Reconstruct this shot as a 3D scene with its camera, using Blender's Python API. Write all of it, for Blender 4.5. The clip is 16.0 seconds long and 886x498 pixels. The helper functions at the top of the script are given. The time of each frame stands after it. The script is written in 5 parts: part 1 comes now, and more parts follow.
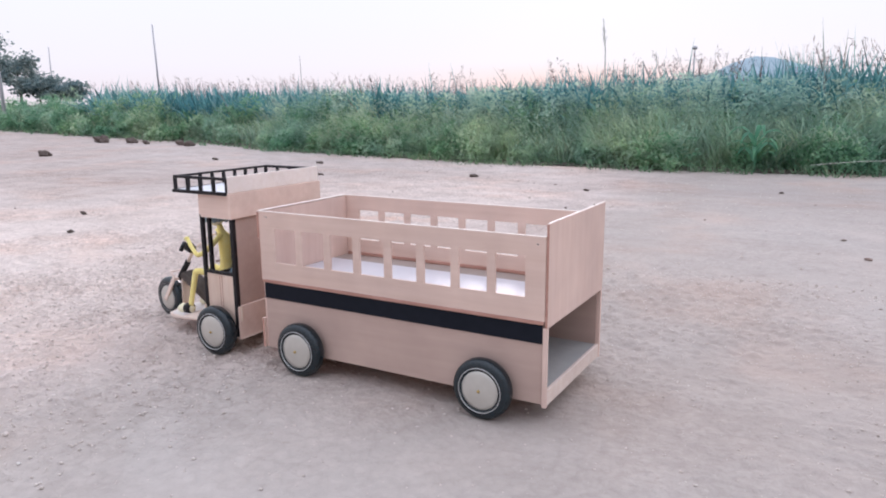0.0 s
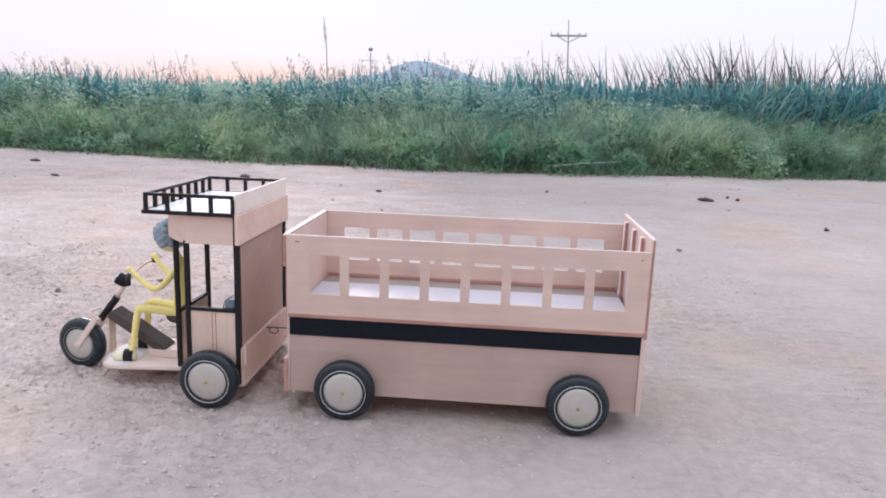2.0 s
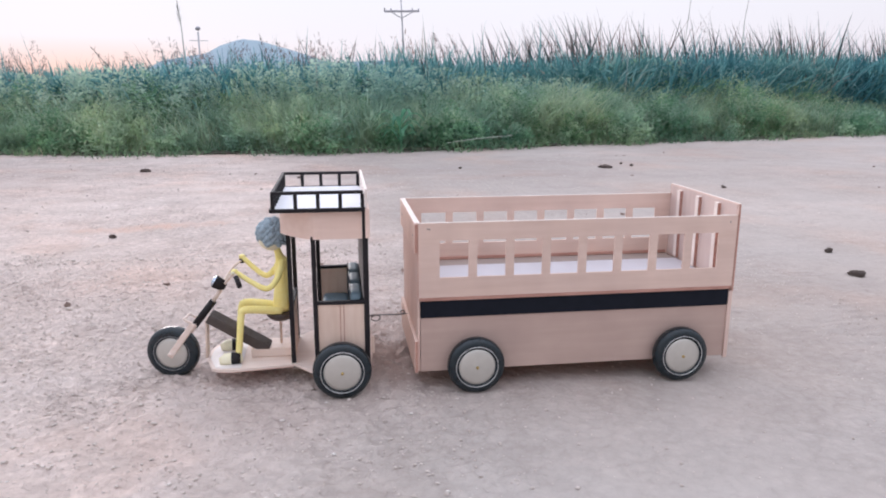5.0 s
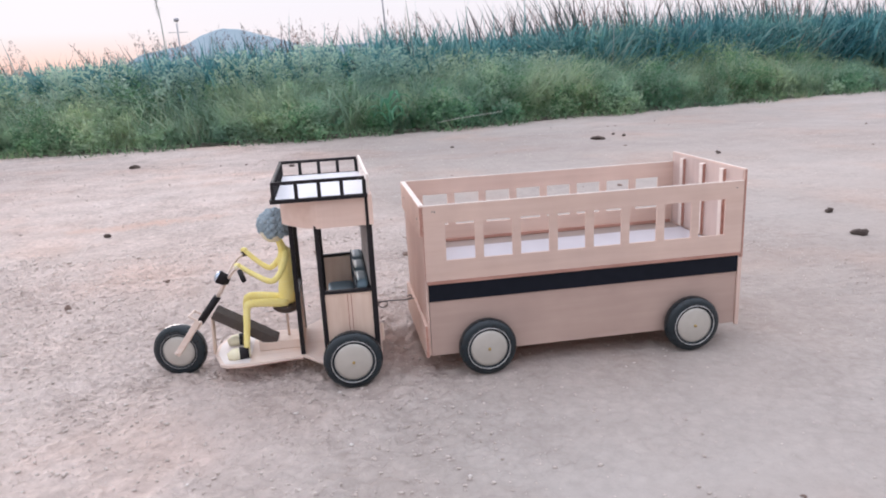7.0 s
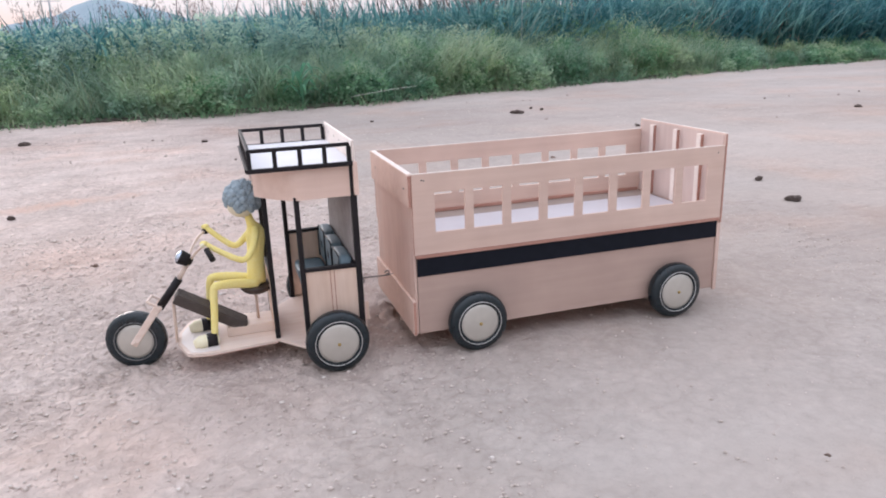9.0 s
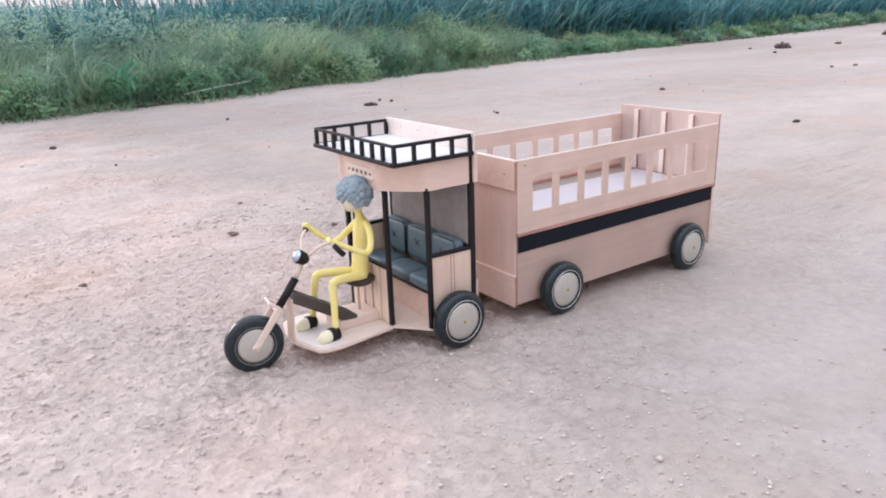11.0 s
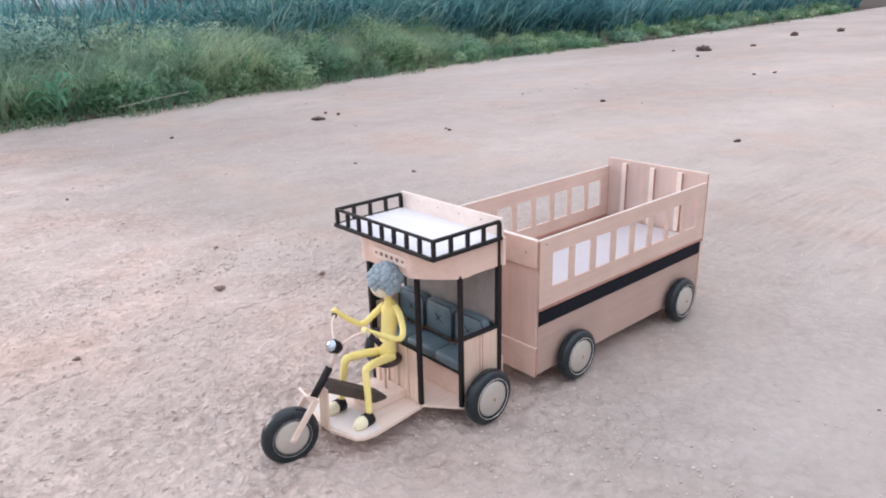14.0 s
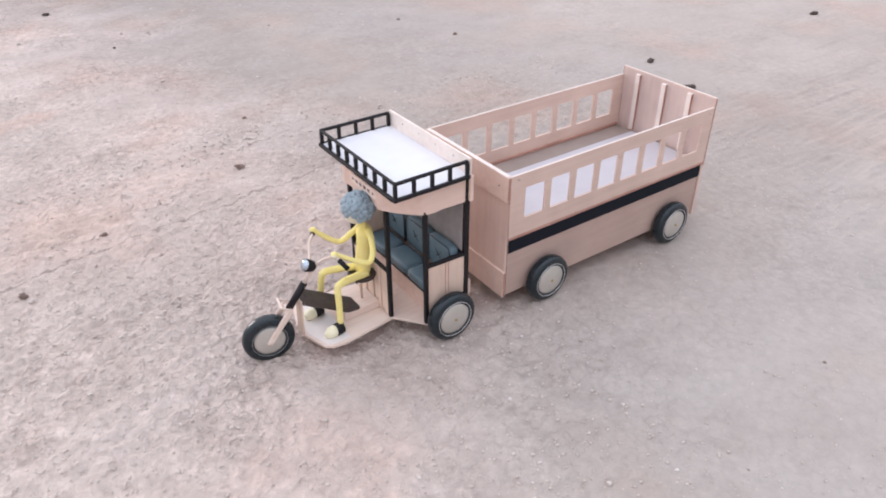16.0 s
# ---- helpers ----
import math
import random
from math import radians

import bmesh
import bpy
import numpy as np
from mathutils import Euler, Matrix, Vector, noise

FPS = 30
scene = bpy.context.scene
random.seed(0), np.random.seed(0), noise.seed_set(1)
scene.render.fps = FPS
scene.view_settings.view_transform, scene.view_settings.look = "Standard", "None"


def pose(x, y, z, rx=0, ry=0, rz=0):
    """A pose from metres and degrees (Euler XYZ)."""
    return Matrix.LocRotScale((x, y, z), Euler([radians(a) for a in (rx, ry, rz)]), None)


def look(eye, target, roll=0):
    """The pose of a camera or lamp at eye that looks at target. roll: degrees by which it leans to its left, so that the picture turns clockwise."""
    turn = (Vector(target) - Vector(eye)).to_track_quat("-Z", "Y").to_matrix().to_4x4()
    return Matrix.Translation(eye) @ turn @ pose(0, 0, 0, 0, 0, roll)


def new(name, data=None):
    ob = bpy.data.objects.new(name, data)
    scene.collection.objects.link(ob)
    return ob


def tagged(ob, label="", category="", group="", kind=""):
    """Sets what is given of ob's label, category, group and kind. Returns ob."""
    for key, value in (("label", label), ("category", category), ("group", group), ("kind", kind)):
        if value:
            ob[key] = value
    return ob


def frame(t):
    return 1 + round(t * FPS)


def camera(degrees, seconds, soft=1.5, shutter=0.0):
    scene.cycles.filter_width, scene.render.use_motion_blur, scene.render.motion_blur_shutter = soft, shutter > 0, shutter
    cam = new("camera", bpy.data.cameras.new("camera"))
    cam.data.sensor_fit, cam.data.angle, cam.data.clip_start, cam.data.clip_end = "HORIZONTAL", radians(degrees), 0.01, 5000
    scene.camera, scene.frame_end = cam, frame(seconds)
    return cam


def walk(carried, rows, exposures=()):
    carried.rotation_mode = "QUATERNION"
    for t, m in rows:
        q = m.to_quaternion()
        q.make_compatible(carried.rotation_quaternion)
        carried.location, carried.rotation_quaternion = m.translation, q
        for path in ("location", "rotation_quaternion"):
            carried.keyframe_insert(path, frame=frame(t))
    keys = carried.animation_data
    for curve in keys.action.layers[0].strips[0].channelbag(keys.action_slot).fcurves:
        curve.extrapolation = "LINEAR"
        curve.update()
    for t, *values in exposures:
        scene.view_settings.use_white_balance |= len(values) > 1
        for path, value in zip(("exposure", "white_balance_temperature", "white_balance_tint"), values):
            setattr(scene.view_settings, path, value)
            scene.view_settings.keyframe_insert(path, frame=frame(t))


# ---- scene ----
# ---------------------------------------------------------------- camera
EXPO, HAZE, EAST = 0.22, 0.90, 0.5
cam = camera(63.79, 16.0, soft=1.9)

# seconds, place, yaw, pitch, roll
PATH = [
    (0, 0.8398, -0.8552, 0.4352, 29.967, -11.647, -0.440),
    (0.5, 0.7264, -0.8795, 0.4576, 24.592, -12.349, 0.643),
    (1, 0.5785, -0.9075, 0.4623, 15.925, -13.584, 1.226),
    (1.5, 0.4038, -0.9448, 0.4693, 8.846, -12.228, 2.205),
    (2, 0.2891, -0.9648, 0.4533, 4.196, -11.697, 2.092),
    (2.5, 0.2165, -0.9821, 0.4452, 0.366, -10.902, 2.468),
    (3, 0.1387, -0.9923, 0.4473, -0.789, -10.730, 2.373),
    (3.5, 0.0958, -1.0092, 0.4557, -2.226, -10.525, 2.122),
    (4, 0.0290, -1.0096, 0.4538, -4.347, -10.590, 1.679),
    (4.5, -0.0545, -1.0201, 0.4710, -5.915, -10.968, 0.740),
    (4.7, -0.0908, -1.0231, 0.4653, -7.578, -12.138, 0.552),
    (6.8, -0.1616, -1.0051, 0.4679, -10.089, -15.119, -0.797),
    (7, -0.1325, -1.0031, 0.4651, -8.896, -14.836, -2.892),
    (7.5, -0.0657, -0.9923, 0.4705, -7.186, -17.422, -1.861),
    (8, -0.0740, -0.9809, 0.4571, -6.000, -16.734, -2.979),
    (8.5, -0.1346, -0.9518, 0.4363, -11.515, -16.677, -3.723),
    (9, -0.2456, -0.9196, 0.4453, -17.187, -16.930, -2.078),
    (11.3, -0.7477, -0.7733, 0.4736, -37.844, -18.350, -1.048),
    (11.5, -0.7696, -0.7610, 0.4722, -39.492, -18.448, -0.164),
    (12, -0.7964, -0.7328, 0.4774, -42.500, -19.594, -0.171),
    (12.5, -0.8059, -0.7005, 0.5104, -44.189, -21.646, -0.358),
    (13, -0.8097, -0.6724, 0.5400, -44.741, -23.039, -0.103),
    (13.5, -0.8090, -0.6592, 0.5815, -43.730, -22.565, -0.488),
    (14, -0.8041, -0.6767, 0.6147, -41.633, -19.208, -1.366),
    (14.5, -0.8020, -0.7147, 0.6368, -39.862, -20.603, -1.025),
    (15, -0.7781, -0.7511, 0.7031, -35.940, -26.098, 0.153),
    (15.5, -0.7352, -0.7712, 0.7471, -34.935, -30.288, 1.316),
    (16, -0.6675, -0.7610, 0.7855, -34.983, -33.241, -0.041),
]
walk(cam, [(t, pose(x, y, z, 90 + pitch, 0, yaw) @ pose(0, 0, 0, 0, 0, roll)) for t, x, y, z, yaw, pitch, roll in PATH],
     exposures=[(0.0, EXPO, 6090, 12), (4.0, EXPO - 0.02, 6100, 12), (7.0, EXPO - 0.03, 6250, 12), (9.0, EXPO - 0.01, 6260, 12), (11.4, EXPO + 0.17, 6250, 12), (12.6, EXPO + 0.09, 6290, 11.5), (15.0, EXPO + 0.04, 6310, 11.5), (16.0, EXPO, 6310, 11)])

# ---------------------------------------------------------------- world and light
SUN_AZ, SUN_EL = -18.0, 12.0     # degrees from +y towards +x, and above the horizon
world = bpy.data.worlds.new("dusk_sky")
scene.world = world
world.use_nodes = True
wn, wl = world.node_tree.nodes, world.node_tree.links
wn.clear()
w_out = wn.new("ShaderNodeOutputWorld")
w_bg = wn.new("ShaderNodeBackground")
w_sky = wn.new("ShaderNodeTexSky")
w_sky.sky_type = "NISHITA"
w_sky.sun_disc = False
w_sky.sun_elevation = radians(SUN_EL)
w_sky.sun_rotation = radians(SUN_AZ)
w_sky.air_density, w_sky.dust_density, w_sky.ozone_density = 1.0, 0.6, 2.0
w_co = wn.new("ShaderNodeTexCoord")
w_sep = wn.new("ShaderNodeSeparateXYZ")
w_ramp = wn.new("ShaderNodeValToRGB")      # thin high haze, pink low down, brighter overhead
w_ramp.color_ramp.elements[0].position, w_ramp.color_ramp.elements[0].color = 0.0, (0.88, 0.77, 0.80, 1)
w_ramp.color_ramp.elements[1].position, w_ramp.color_ramp.elements[1].color = 1.0, (1.52, 1.56, 1.74, 1)
for at, c in ((0.05, (0.92, 0.86, 0.885, 1)), (0.12, (0.925, 0.90, 0.92, 1)), (0.25, (0.955, 0.94, 0.97, 1)), (0.5, (1.18, 1.20, 1.31, 1))):
    e = w_ramp.color_ramp.elements.new(at)
    e.color = c


def w_node(kind, **set_):
    nd = wn.new(kind)
    for k, v in set_.items():
        if k == "operation":
            nd.operation = v
        elif k == "clamp":
            nd.clamp = v
    return nd


def w_range(source, a0, a1, b0, b1):
    nd = wn.new("ShaderNodeMapRange")
    for k, v in zip((1, 2, 3, 4), (a0, a1, b0, b1)):
        nd.inputs[k].default_value = v
    wl.new(source, nd.inputs[0])
    return nd.outputs[0]


def w_math(op, a_, b_):
    nd = w_node("ShaderNodeMath", operation=op)
    for k, v in enumerate((a_, b_)):
        if isinstance(v, (int, float)):
            nd.inputs[k].default_value = v
        else:
            wl.new(v, nd.inputs[k])
    return nd.outputs[0]


wl.new(w_co.outputs["Generated"], w_sep.inputs[0])
wl.new(w_sep.outputs["Z"], w_ramp.inputs[0])
w_dot = w_node("ShaderNodeVectorMath", operation="DOT_PRODUCT")     # towards the sunset
wl.new(w_co.outputs["Generated"], w_dot.inputs[0])
w_dot.inputs[1].default_value = (math.sin(radians(SUN_AZ)), math.cos(radians(SUN_AZ)), 0)
w_low = w_range(w_sep.outputs["Z"], 0.0, 0.75, 1.0, 0.0)
w_east = w_range(w_dot.outputs["Value"], -1.0, 0.75, EAST, 1.0)
w_dim = w_math("ADD", w_math("MULTIPLY", w_east, w_low), w_math("SUBTRACT", 1.0, w_low))
w_glow = w_math("MULTIPLY", w_math("POWER", w_math("MAXIMUM", w_dot.outputs["Value"], 0.0), 52.0), w_range(w_sep.outputs["Z"], 0.0, 0.054, 1.0, 0.0))
w_tint = wn.new("ShaderNodeMix")
w_tint.data_type = "RGBA"
wl.new(w_glow, w_tint.inputs[0])
wl.new(w_ramp.outputs[0], w_tint.inputs[6])
w_tint.inputs[7].default_value = (1.0, 0.61, 0.48, 1)
w_haze = w_node("ShaderNodeVectorMath", operation="SCALE")
wl.new(w_tint.outputs[2], w_haze.inputs[0])
wl.new(w_math("MULTIPLY", w_dim, HAZE), w_haze.inputs["Scale"])
w_scale = w_node("ShaderNodeVectorMath", operation="SCALE")
w_scale.inputs["Scale"].default_value = 0.002
w_add = w_node("ShaderNodeVectorMath", operation="ADD")
wl.new(w_sky.outputs[0], w_scale.inputs[0])
wl.new(w_scale.outputs[0], w_add.inputs[0])
wl.new(w_haze.outputs[0], w_add.inputs[1])
wl.new(w_add.outputs[0], w_bg.inputs["Color"])
w_bg.inputs["Strength"].default_value = 1.0
wl.new(w_bg.outputs[0], w_out.inputs[0])

sun_data = bpy.data.lights.new("sun", "SUN")
sun_data.energy, sun_data.angle, sun_data.color = 1.45, radians(24), (1.0, 0.87, 0.82)
sun_ob = new("sun", sun_data)
a, e = radians(SUN_AZ), radians(SUN_EL)
sun_way = Vector((math.sin(a) * math.cos(e), math.cos(a) * math.cos(e), math.sin(e)))
sun_ob.matrix_world = look((0, 0, 5), Vector((0, 0, 5)) - sun_way)


# ---------------------------------------------------------------- materials
def material(name, rough=0.8, metal=0.0, spec=0.5):
    m = bpy.data.materials.new(name)
    m.use_nodes = True
    b = m.node_tree.nodes["Principled BSDF"]
    b.inputs["Roughness"].default_value = rough
    b.inputs["Metallic"].default_value = metal
    b.inputs["Specular IOR Level"].default_value = spec
    return m, m.node_tree.nodes, m.node_tree.links, b


def ramp_node(nodes, stops):
    r = nodes.new("ShaderNodeValToRGB")
    els = r.color_ramp.elements
    els[0].position, els[0].color = stops[0][0], (*stops[0][1], 1)
    els[1].position, els[1].color = stops[-1][0], (*stops[-1][1], 1)
    for at, c in stops[1:-1]:
        el = els.new(at)
        el.color = (*c, 1)
    return r


def noise_node(nodes, links, scale, detail=4.0, stretch=(1, 1, 1), rough=0.55):
    co = nodes.new("ShaderNodeTexCoord")
    mp = nodes.new("ShaderNodeMapping")
    mp.inputs["Scale"].default_value = stretch
    nz = nodes.new("ShaderNodeTexNoise")
    nz.inputs["Scale"].default_value = scale
    nz.inputs["Detail"].default_value = detail
    nz.inputs["Roughness"].default_value = rough
    links.new(co.outputs["Object"], mp.inputs[0])
    links.new(mp.outputs[0], nz.inputs["Vector"])
    return nz


def bump_to(nodes, links, b, height, strength, distance):
    bp = nodes.new("ShaderNodeBump")
    bp.inputs["Strength"].default_value = strength
    bp.inputs["Distance"].default_value = distance
    links.new(height, bp.inputs["Height"])
    links.new(bp.outputs[0], b.inputs["Normal"])
    return bp


def mixed(nodes, links, a_socket, b_socket, fac, kind="MIX"):
    mx = nodes.new("ShaderNodeMix")
    mx.data_type, mx.blend_type = "RGBA", kind
    if isinstance(fac, float):
        mx.inputs[0].default_value = fac
    else:
        links.new(fac, mx.inputs[0])
    for sock, val in ((mx.inputs[6], a_socket), (mx.inputs[7], b_socket)):
        if isinstance(val, tuple):
            sock.default_value = (*val, 1)
        else:
            links.new(val, sock)
    return mx.outputs[2]


def wood(name, dark, mid, light, grain=(1, 1, 1), rough=0.62, vary=0.08):
    """Thin plywood: a long faint grain, broad cloudy tone, small pores."""
    m, n, l, b = material(name, rough, spec=0.35)
    g = noise_node(n, l, 90.0, 5.0, grain)
    c = noise_node(n, l, 9.0, 3.0)
    r = ramp_node(n, [(0.25, dark), (0.5, mid), (0.75, light)])
    l.new(g.outputs[0], r.inputs[0])
    r2 = ramp_node(n, [(0.3, (0.90, 0.88, 0.88)), (0.7, (1.06, 1.05, 1.04))])
    l.new(c.outputs[0], r2.inputs[0])
    col = mixed(n, l, r.outputs[0], r2.outputs[0], 1.0, "MULTIPLY")
    oi = n.new("ShaderNodeObjectInfo")
    hsv = n.new("ShaderNodeHueSaturation")
    mr = n.new("ShaderNodeMapRange")
    mr.inputs[3].default_value, mr.inputs[4].default_value = 1 - vary, 1 + vary
    l.new(oi.outputs["Random"], mr.inputs[0])
    l.new(mr.outputs[0], hsv.inputs["Value"])
    l.new(col, hsv.inputs["Color"])
    l.new(hsv.outputs[0], b.inputs["Base Color"])
    bump_to(n, l, b, g.outputs[0], 0.25, 0.0006)
    return m


PLY = wood("plywood_long_grain", (0.685, 0.508, 0.425), (0.725, 0.55, 0.468), (0.765, 0.592, 0.51), (0.08, 1, 1))
PLY_UP = wood("plywood_upright_grain", (0.67, 0.485, 0.41), (0.71, 0.53, 0.455), (0.75, 0.575, 0.50), (1, 1, 0.08))
PLY_END = wood("plywood_cut_edge", (0.36, 0.185, 0.14), (0.44, 0.24, 0.19), (0.54, 0.32, 0.26), (0.2, 0.2, 1))
SIDE = wood("greyish_plywood", (0.455, 0.333, 0.282), (0.475, 0.35, 0.30), (0.50, 0.37, 0.317), (0.08, 1, 1), vary=0.03)
# for unseen boards added below the toys to redden bounced light
BOUNCE = wood("reddish_bounce_wood", (0.42, 0.17, 0.11), (0.48, 0.205, 0.135), (0.54, 0.24, 0.165), (0.08, 1, 1))
PALE = wood("pale_wood", (0.72, 0.58, 0.49), (0.76, 0.63, 0.55), (0.80, 0.69, 0.62), (0.15, 1, 1), vary=0.04)
PALE_PINK = wood("pale_pinkish_veneer", (0.585, 0.455, 0.41), (0.62, 0.495, 0.45), (0.66, 0.535, 0.49), (1, 1, 0.1), vary=0.03)
CREAM = wood("pale_cream_edge", (0.80, 0.70, 0.63), (0.84, 0.75, 0.69), (0.88, 0.80, 0.75), (0.2, 1, 1), vary=0.02)
PALE_UP = wood("pale_wood_upright", (0.64, 0.48, 0.38), (0.70, 0.55, 0.45), (0.75, 0.61, 0.52), (1, 1, 0.12))


def plain(name, base, base2, scale, rough, metal=0.0, spec=0.5, bump=0.2, depth=0.0005):
    m, n, l, b = material(name, rough, metal, spec)
    nz = noise_node(n, l, scale)
    nz2 = noise_node(n, l, scale * 0.12, 2.0)
    r = ramp_node(n, [(0.3, base), (0.7, base2)])
    ad = n.new("ShaderNodeMath")
    ad.operation, ad.inputs[1].default_value = "MULTIPLY_ADD", 0.5
    hf = n.new("ShaderNodeMath")
    hf.operation, hf.inputs[1].default_value = "MULTIPLY", 0.5
    l.new(nz2.outputs[0], hf.inputs[0])
    l.new(nz.outputs[0], ad.inputs[0])
    l.new(hf.outputs[0], ad.inputs[2])
    l.new(ad.outputs[0], r.inputs[0])
    l.new(r.outputs[0], b.inputs["Base Color"])
    if bump:
        bump_to(n, l, b, nz.outputs[0], bump, depth)
    return m


MATPAPER = plain("pinkish_white_paper", (0.70, 0.64, 0.61), (0.78, 0.72, 0.69), 25, 0.6, bump=0.1)
DECKBOARD = plain("grey_brown_deck_board", (0.27, 0.215, 0.185), (0.36, 0.29, 0.255), 30, 0.6, bump=0.15)
BLACK = plain("black_painted_wood", (0.006, 0.005, 0.007), (0.016, 0.013, 0.015), 160, 0.6, spec=0.3, bump=0.35)
BAND = plain("black_paper_band", (0.006, 0.008, 0.013), (0.012, 0.014, 0.022), 60, 0.7, spec=0.15, bump=0.1)
TYRE = plain("black_foam_tyre", (0.005, 0.010, 0.014), (0.012, 0.023, 0.030), 120, 0.25, bump=0.3)
DISC = plain("grey_card_disc", (0.47, 0.445, 0.40), (0.58, 0.55, 0.50), 60, 0.36, metal=0.3, bump=0.1)
RING = plain("silver_ring", (0.45, 0.45, 0.44), (0.58, 0.57, 0.56), 80, 0.4, metal=0.5, bump=0)
DARKRING = plain("dull_grey_ring", (0.13, 0.13, 0.13), (0.20, 0.20, 0.20), 80, 0.5, bump=0)
BRASS = plain("brass_screw", (0.38, 0.27, 0.10), (0.50, 0.37, 0.16), 300, 0.35, metal=0.9, bump=0)
STEEL = plain("steel_wire", (0.12, 0.11, 0.11), (0.25, 0.23, 0.22), 300, 0.4, metal=0.9, bump=0)
CHROME = plain("chrome_lens", (0.40, 0.46, 0.54), (0.52, 0.58, 0.66), 40, 0.15, metal=0.8, bump=0)
WHITE = plain("white_lining_paper", (0.66, 0.66, 0.69), (0.74, 0.74, 0.77), 25, 0.6, bump=0.1)
DECK = plain("shiny_offwhite_card", (0.51, 0.485, 0.515), (0.58, 0.555, 0.585), 25, 0.42, bump=0.05)
GREYDECK = plain("grey_deck_card", (0.30, 0.29, 0.28), (0.42, 0.40, 0.38), 30, 0.75, bump=0.15)
CUSHION = plain("blue_grey_leatherette", (0.085, 0.135, 0.165), (0.135, 0.195, 0.230), 70, 0.5, bump=0.25)
PIPING = plain("dark_piping", (0.012, 0.018, 0.026), (0.022, 0.030, 0.042), 90, 0.5, bump=0)
RIBBED = plain("grey_ribbed_lining", (0.27, 0.245, 0.24), (0.40, 0.365, 0.355), 60, 0.8, bump=0.25)
PLANK = plain("dark_brown_ribbed_plank", (0.045, 0.034, 0.030), (0.085, 0.066, 0.058), 90, 0.7, bump=0.4)
SADDLE = plain("dark_brown_leather", (0.030, 0.020, 0.016), (0.060, 0.042, 0.034), 80, 0.5, bump=0.3)
YARN = plain("yellow_chenille", (0.92, 0.77, 0.245), (0.95, 0.85, 0.39), 420, 0.95, spec=0.1, bump=1.0, depth=0.0016)
SKIN = plain("pale_felt_face", (0.74, 0.68, 0.50), (0.82, 0.76, 0.60), 200, 0.95, spec=0.1, bump=0.4)
HAIR = plain("grey_blue_wool", (0.22, 0.29, 0.335), (0.40, 0.47, 0.51), 260, 0.95, spec=0.1, bump=1.0, depth=0.0012)
SHOE = plain("white_yellow_felt_shoe", (0.78, 0.72, 0.48), (0.88, 0.84, 0.66), 160, 0.95, spec=0.1, bump=0.4)
INK = plain("dark_red_ink", (0.16, 0.08, 0.075), (0.24, 0.13, 0.12), 90, 0.6, bump=0)
CLOD = plain("dark_dry_clod", (0.095, 0.074, 0.066), (0.26, 0.208, 0.185), 60, 0.95, spec=0.1, bump=0.9, depth=0.006)
CLOD_LIGHT = plain("sandy_clod", (0.30, 0.20, 0.165), (0.46, 0.35, 0.30), 60, 0.95, spec=0.1, bump=0.9, depth=0.004)
CRUMB = plain("brown_crumb", (0.20, 0.155, 0.135), (0.36, 0.295, 0.265), 60, 0.95, spec=0.1, bump=0.9, depth=0.004)
# concrete grey, lightened in colour for the haze before the far poles
CONCRETE = plain("hazed_weathered_concrete", (0.42, 0.42, 0.45), (0.53, 0.52, 0.55), 3.0, 0.9, bump=0.2, depth=0.01)
DRYSTEM = plain("dry_stalk", (0.46, 0.45, 0.42), (0.58, 0.56, 0.53), 30, 0.9, bump=0.2)
BARK = plain("dark_bark", (0.06, 0.05, 0.045), (0.11, 0.09, 0.08), 6, 0.95, bump=0.6, depth=0.02)


def foliage(name, stops, rough=0.75, trans=0.5, gloss=0.25):
    """Leaves: each one takes its own tone; some light passes through."""
    m, n, l, b = material(name, rough, spec=gloss)
    geo = n.new("ShaderNodeNewGeometry")
    r = ramp_node(n, stops)
    nz = noise_node(n, l, 0.9, 2.0)
    l.new(geo.outputs["Random Per Island"], r.inputs[0])
    r2 = ramp_node(n, [(0.40, (0.80, 0.92, 0.95)), (0.60, (1.12, 1.08, 1.0))])
    l.new(nz.outputs[0], r2.inputs[0])
    col = mixed(n, l, r.outputs[0], r2.outputs[0], 1.0, "MULTIPLY")
    small = noise_node(n, l, 6.0, 3.0)
    r3 = ramp_node(n, [(0.34, (0.70, 0.76, 0.78)), (0.50, (1.0, 1.0, 1.0)), (0.66, (1.28, 1.22, 1.12))])
    l.new(small.outputs[0], r3.inputs[0])
    col = mixed(n, l, col, r3.outputs[0], 1.0, "MULTIPLY")
    l.new(col, b.inputs["Base Color"])
    tr = n.new("ShaderNodeBsdfTranslucent")
    l.new(col, tr.inputs["Color"])
    ms = n.new("ShaderNodeMixShader")
    ms.inputs[0].default_value = trans
    l.new(b.outputs[0], ms.inputs[1])
    l.new(tr.outputs[0], ms.inputs[2])
    l.new(ms.outputs[0], n["Material Output"].inputs[0])
    return m


REED = foliage("teal_reed_blade", [(0.0, (0.065, 0.180, 0.200)), (0.5, (0.115, 0.285, 0.310)), (0.82, (0.20, 0.395, 0.410)), (0.96, (0.29, 0.44, 0.44)), (1.0, (0.36, 0.30, 0.28))])
GRASS = foliage("verge_grass_blade", [(0.0, (0.12, 0.22, 0.13)), (0.5, (0.17, 0.29, 0.17)), (0.85, (0.25, 0.35, 0.22)), (1.0, (0.38, 0.38, 0.29))])
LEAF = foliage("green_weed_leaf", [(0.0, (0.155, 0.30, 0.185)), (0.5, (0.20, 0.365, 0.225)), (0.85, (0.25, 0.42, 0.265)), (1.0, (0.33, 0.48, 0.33))])
